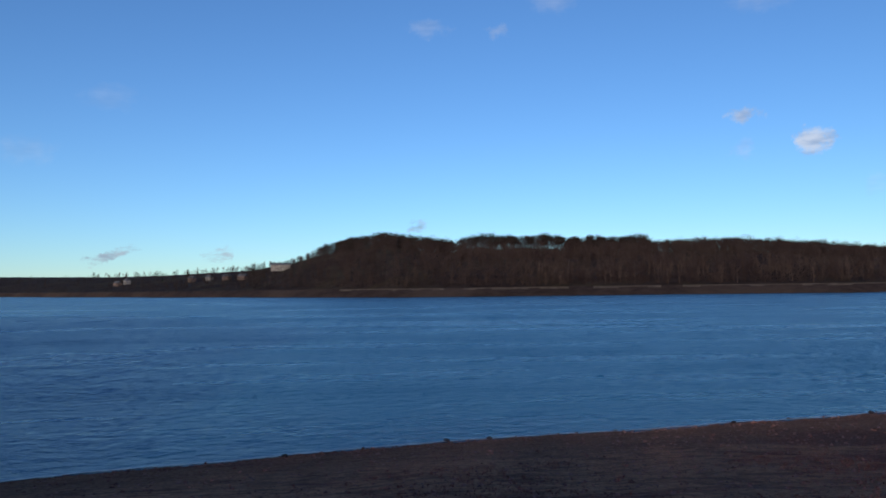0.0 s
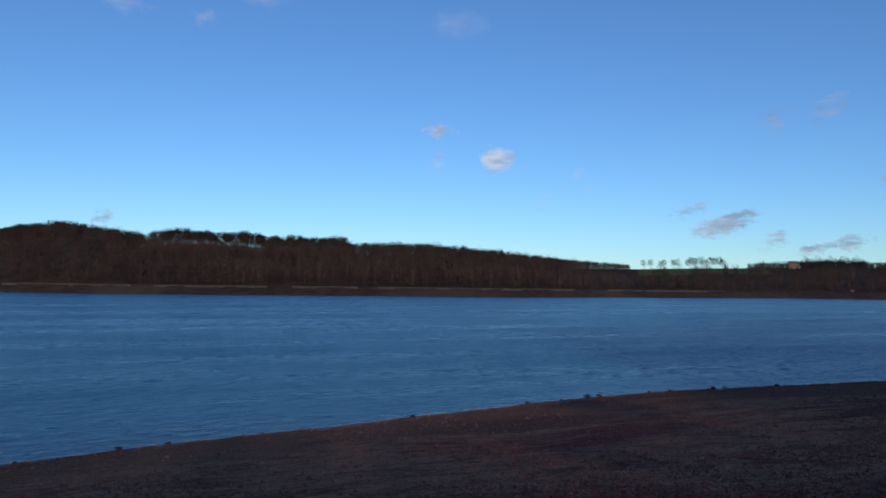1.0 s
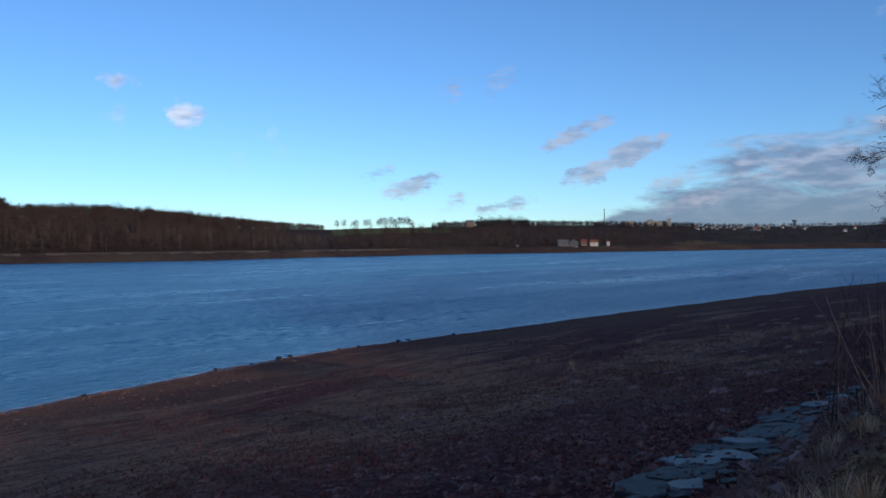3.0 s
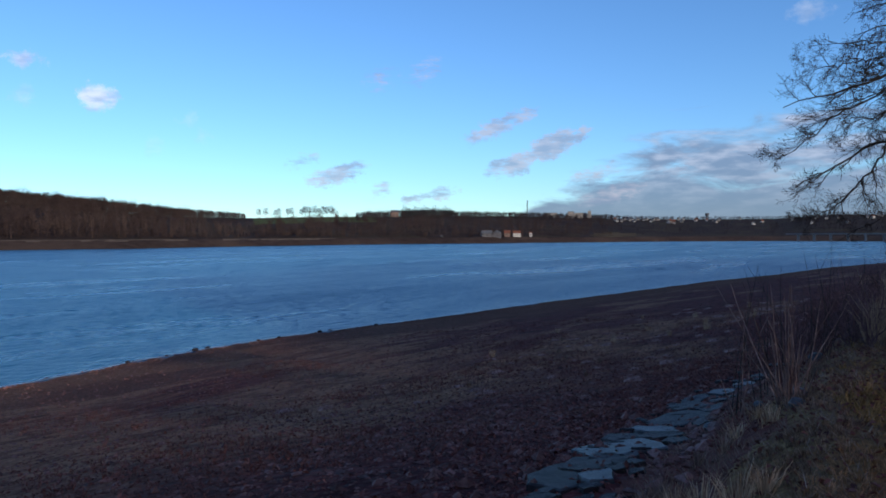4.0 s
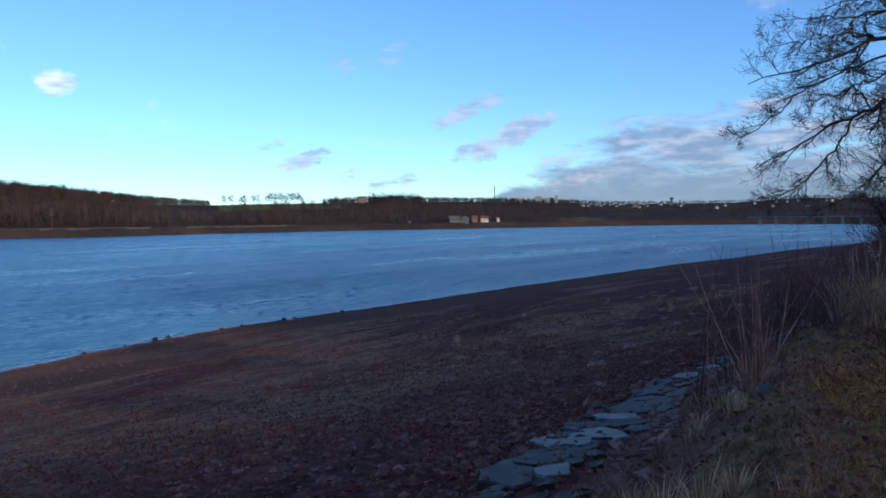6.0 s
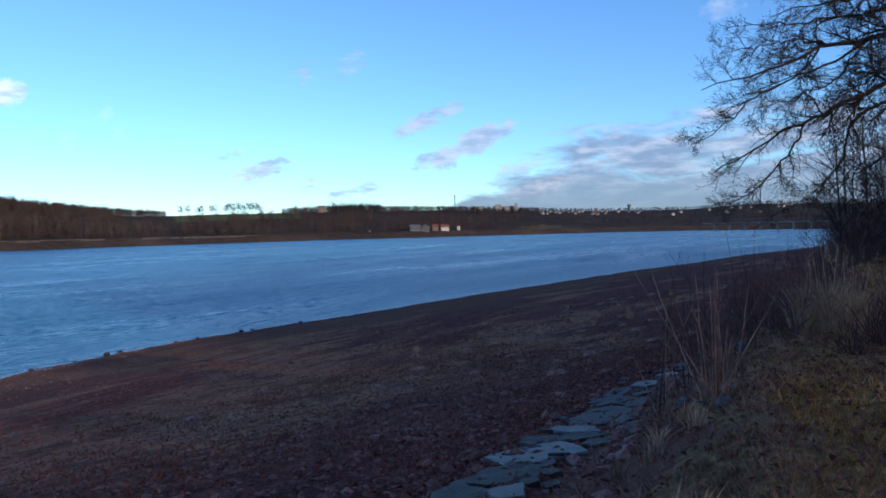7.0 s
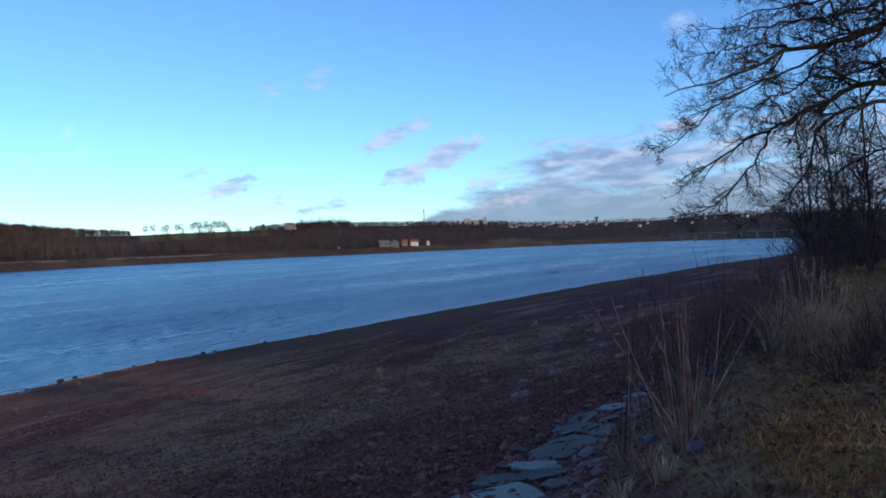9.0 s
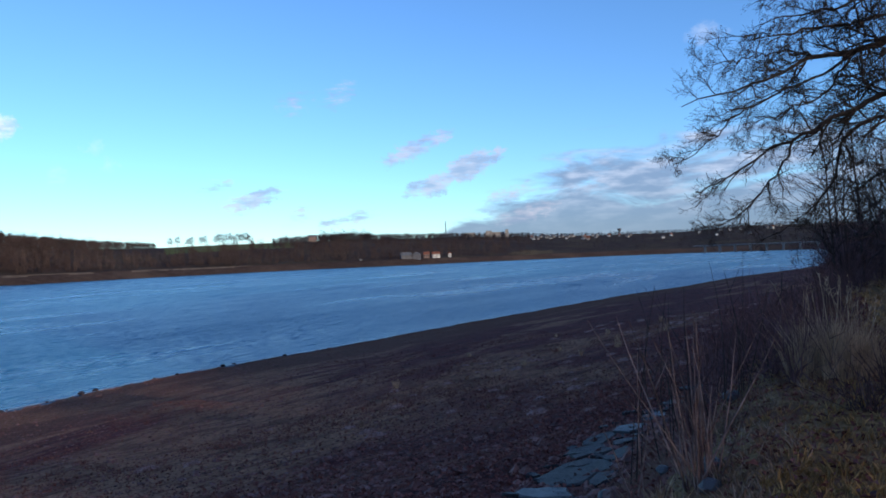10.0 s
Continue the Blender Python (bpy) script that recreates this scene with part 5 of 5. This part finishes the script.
def overhanging_tree():
    x, y = 28.0, -4.6
    tree = empty("bare_tree", Matrix.Translation((0, 0, 0)))
    p = Pile()
    z = float(height(x, y))
    line = smooth_line([(x, y, z - 0.3), (x + 0.1, y + 0.1, z + 2), (x - 0.1, y + 0.3, z + 5), (x, y + 0.4, z + 8), (x + 0.3, y + 0.2, z + 12)], 16)
    p.tube(line, 0.55, 0.16, 12)
    p.make("trunk", M_BARK, tree, True)
    up = lambda h: (x, y + 0.3, z + h)
    limb(tree, [up(5.6), (27.8, -2.0, 16.5), (27.2, -0.2, 16.3), (26.7, 0.7, 16.0), (26.2, 1.5, 15.75), (25.65, 2.3, 15.65), (25.2, 2.9, 15.3), (24.5, 3.9, 14.9), (23.5, 5.05, 14.5)], 0.15, 0.010, 15, 1, 1.7)
    limb(tree, [up(6.6), (27.5, -1.6, 17.1), (27.0, -0.1, 16.85), (26.4, 1.0, 16.55), (26.0, 1.5, 16.4), (25.4, 2.4, 16.25), (24.7, 3.2, 16.15), (24.0, 4.05, 16.1)], 0.09, 0.008, 15, 2, 1.5)
    limb(tree, [(26.3, 1.4, 15.75), (25.9, 2.0, 15.3), (25.5, 2.7, 14.95), (25.0, 3.3, 14.6), (24.6, 3.95, 14.25), (24.3, 4.35, 13.75), (23.8, 4.95, 13.3), (23.55, 5.25, 13.05)], 0.045, 0.007, 12, 3, 1.3)
    limb(tree, [(26.25, 1.45, 15.7), (26.0, 2.05, 14.8), (25.55, 2.7, 14.5), (25.2, 3.2, 14.2), (24.6, 3.95, 14.0)], 0.04, 0.007, 9, 4, 1.3)
    limb(tree, [up(4.4), (27.9, -1.6, 14.9), (27.5, -0.1, 14.8), (27.0, 0.65, 14.8), (26.5, 1.45, 14.35), (26.1, 2.1, 14.05), (25.7, 2.75, 13.65), (25.2, 3.4, 13.3), (24.5, 4.3, 12.65), (24.05, 4.85, 12.4)], 0.13, 0.008, 17, 5, 1.5)
    limb(tree, [(25.7, 2.75, 13.65), (25.55, 3.0, 13.05), (25.3, 3.4, 12.5), (25.0, 3.8, 12.0), (24.6, 4.3, 11.6), (24.25, 4.7, 11.45)], 0.04, 0.007, 10, 6, 1.2)
    limb(tree, [up(4.0), (27.9, -1.5, 14.6), (27.55, -0.1, 14.4), (27.0, 0.8, 14.2), (26.7, 1.3, 14.0), (26.5, 1.75, 13.5), (26.45, 1.85, 12.75), (26.2, 2.3, 12.1), (25.8, 2.85, 11.6), (24.9, 4.0, 10.8)], 0.09, 0.007, 15, 7, 1.3)
    limb(tree, [up(5.2), (27.9, -1.5, 15.6), (27.4, -0.1, 15.4), (26.7, 0.9, 15.3), (26.3, 1.5, 15.15), (25.9, 2.2, 14.7)], 0.07, 0.007, 10, 8, 1.3)
    limb(tree, [up(7.4), (27.5, -1.6, 17.9), (26.9, -0.2, 17.5), (26.3, 0.8, 17.15), (25.75, 1.7, 16.8), (25.1, 2.6, 16.65), (24.5, 3.4, 16.4)], 0.09, 0.008, 15, 9, 1.5)
    limb(tree, [up(8.4), (27.2, -1.6, 19.2), (26.5, -0.2, 18.7), (26.0, 0.9, 17.9), (25.35, 1.9, 17.5), (24.75, 2.8, 17.2), (24.35, 3.4, 16.9)], 0.08, 0.008, 13, 10, 1.4)
    limb(tree, [(25.65, 2.3, 15.7), (25.0, 3.1, 15.75), (24.4, 3.9, 15.55), (23.85, 4.6, 15.45)], 0.035, 0.006, 9, 14, 1.2)
    limb(tree, [up(3.4), (29.5, -2.0, 13.4), (30.5, 0.2, 13.3), (30.8, 1.6, 12.6), (30.5, 2.8, 11.8)], 0.07, 0.008, 13, 11, 1.6)
    limb(tree, [up(5.0), (29.2, -1.8, 15.9), (29.5, 0.7, 15.6), (29.0, 1.5, 15.1), (28.5, 2.2, 14.6), (27.9, 3.0, 13.6)], 0.07, 0.008, 13, 12, 1.6)
    limb(tree, [up(8.4), (29.4, -6.5, 18.6), (30.5, -9.0, 19.6), (31.5, -11.0, 19.4)], 0.14, 0.010, 10, 13)
    tagged(tree, "big leafless tree with drooping twiggy limbs over the shore", "tree")


overhanging_tree()

# ---- the thicket and smaller trees beyond ----


def thicket_bush(x, y, tall, wide, count, seed, mat=None, thin=1.0, stems=26, label="dense dark leafless bush at the end of the bank"):
    """A dense leafless bush: arching stems and a haze of twigs."""
    rng = np.random.default_rng(seed)
    top = empty("bush", Matrix.Translation((x, y, float(height(x, y)))))
    p, q = Pile(), Pile()
    for _ in range(stems):
        a, lean, h = rng.uniform(0, 6.28), rng.uniform(0.05, 0.9), tall * rng.uniform(0.6, 1.0)
        s = np.linspace(0, 1, 5)[:, None]
        line = np.array((math.cos(a) * lean * wide, math.sin(a) * lean * wide, h)) * np.hstack([s ** 1.3, s ** 1.3, s]) + rng.normal(0, 0.05, (5, 3)) * s - np.array((0, 0, 0.1))
        p.tube(line, 0.035 * thin, 0.008 * thin, 4)
    a, rad = rng.uniform(0, 6.28, count), wide * np.sqrt(rng.uniform(0, 1, count))
    z = tall * rng.uniform(0.02, 0.92, count) * (1.05 - 0.35 * (rad / wide) ** 2)
    b = np.stack([np.cos(a) * rad, np.sin(a) * rad, z], 1)
    go = rng.normal(0, 0.6, (count, 3)) + (0, 0, 0.7)
    q.slivers(b, b + go * rng.uniform(0.25, 0.75, (count, 1)) * min(1, thin * 2), rng.uniform(0.012, 0.04, count) * thin)
    tagged(p.make("branchwork", mat or M_THICKET, top), kind="stuff")
    tagged(q.make("brush", mat or M_THICKET, top), kind="stuff")
    return tagged(top, label, "bush", "thicket along the bank")


THICK = random.Random(12)
for k in range(34):
    x = 36 + k * 1.9
    y = toe(x) - THICK.uniform(1.0, 12.5) if k % 3 else toe(x) - THICK.uniform(4, 9)
    y = min(float(y), 0.065 * (x - 4) + 0.6 - THICK.uniform(0.0, 1.4))
    thicket_bush(x, y, THICK.uniform(2.0, 4.4), THICK.uniform(1.4, 2.2), 320, 100 + k)


BRAMBLE = random.Random(14)
for k in range(44):
    x = 14.2 + k * 0.6
    y = float(toe(x)) - float(bank_width(x)) * BRAMBLE.uniform(0.55 if x < 24 else 0.25, 1.0)
    thicket_bush(x, y, BRAMBLE.uniform(0.6, 1.2), BRAMBLE.uniform(0.6, 1.0), 240, 400 + k, None, 0.35, stems=12, label="low tangle of dark purplish bramble twigs on the bank")


def small_tree(x, y, tall, seed, lean=(0, 0), label="slender bare tree in the thicket"):
    rng = np.random.default_rng(seed)
    top = empty("tree", Matrix.Translation((x, y, float(height(x, y)))))
    p, q = Pile(), Pile()
    s = np.linspace(0, 1, 10)[:, None]
    line = np.hstack([lean[0] * s ** 2 * tall, lean[1] * s ** 2 * tall, s * tall - 0.2]) + rng.normal(0, 0.05, (10, 3)) * s
    p.tube(line, tall * 0.008, 0.012, 7)
    for k in range(24):
        t = rng.uniform(0.2, 0.98)
        i = min(int(t * 9), 8)
        a = rng.uniform(0, 6.28)
        twig_out(q, line[i], (math.cos(a), math.sin(a), rng.uniform(0.4, 1.3)), tall * rng.uniform(0.18, 0.34) * (1.2 - t * 0.6), tall * 0.004 * (1.3 - t), 1, rng, np.array((0, 0, 0.1)))
    p.make("trunk", M_TWIG, top, True)
    q.make("crown", M_TWIG, top)
    return tagged(top, label, "tree", "bare trees in the thicket")


for x, y, h, s in ((46, 2.6, 7.5, 1), (54, 2.2, 8.5, 2), (60, 0.5, 9, 3), (50, -1.0, 8, 4), (72, 2.6, 9, 5), (44, 0.6, 6.5, 6), (48, 1.2, 7.5, 7), (52, 0.2, 8.5, 8), (57, 1.6, 8, 9), (64, 1.4, 9, 10), (42, -1.2, 7, 11), (38, 2.7, 7.5, 12), (40, 1.8, 9, 13), (36, 0.5, 9.5, 14), (34, -0.4, 9, 15), (45, 2.9, 8, 16)):
    small_tree(x, y, h, 300 + s, (THICK.uniform(-0.1, 0.1), THICK.uniform(-0.05, 0.12)))
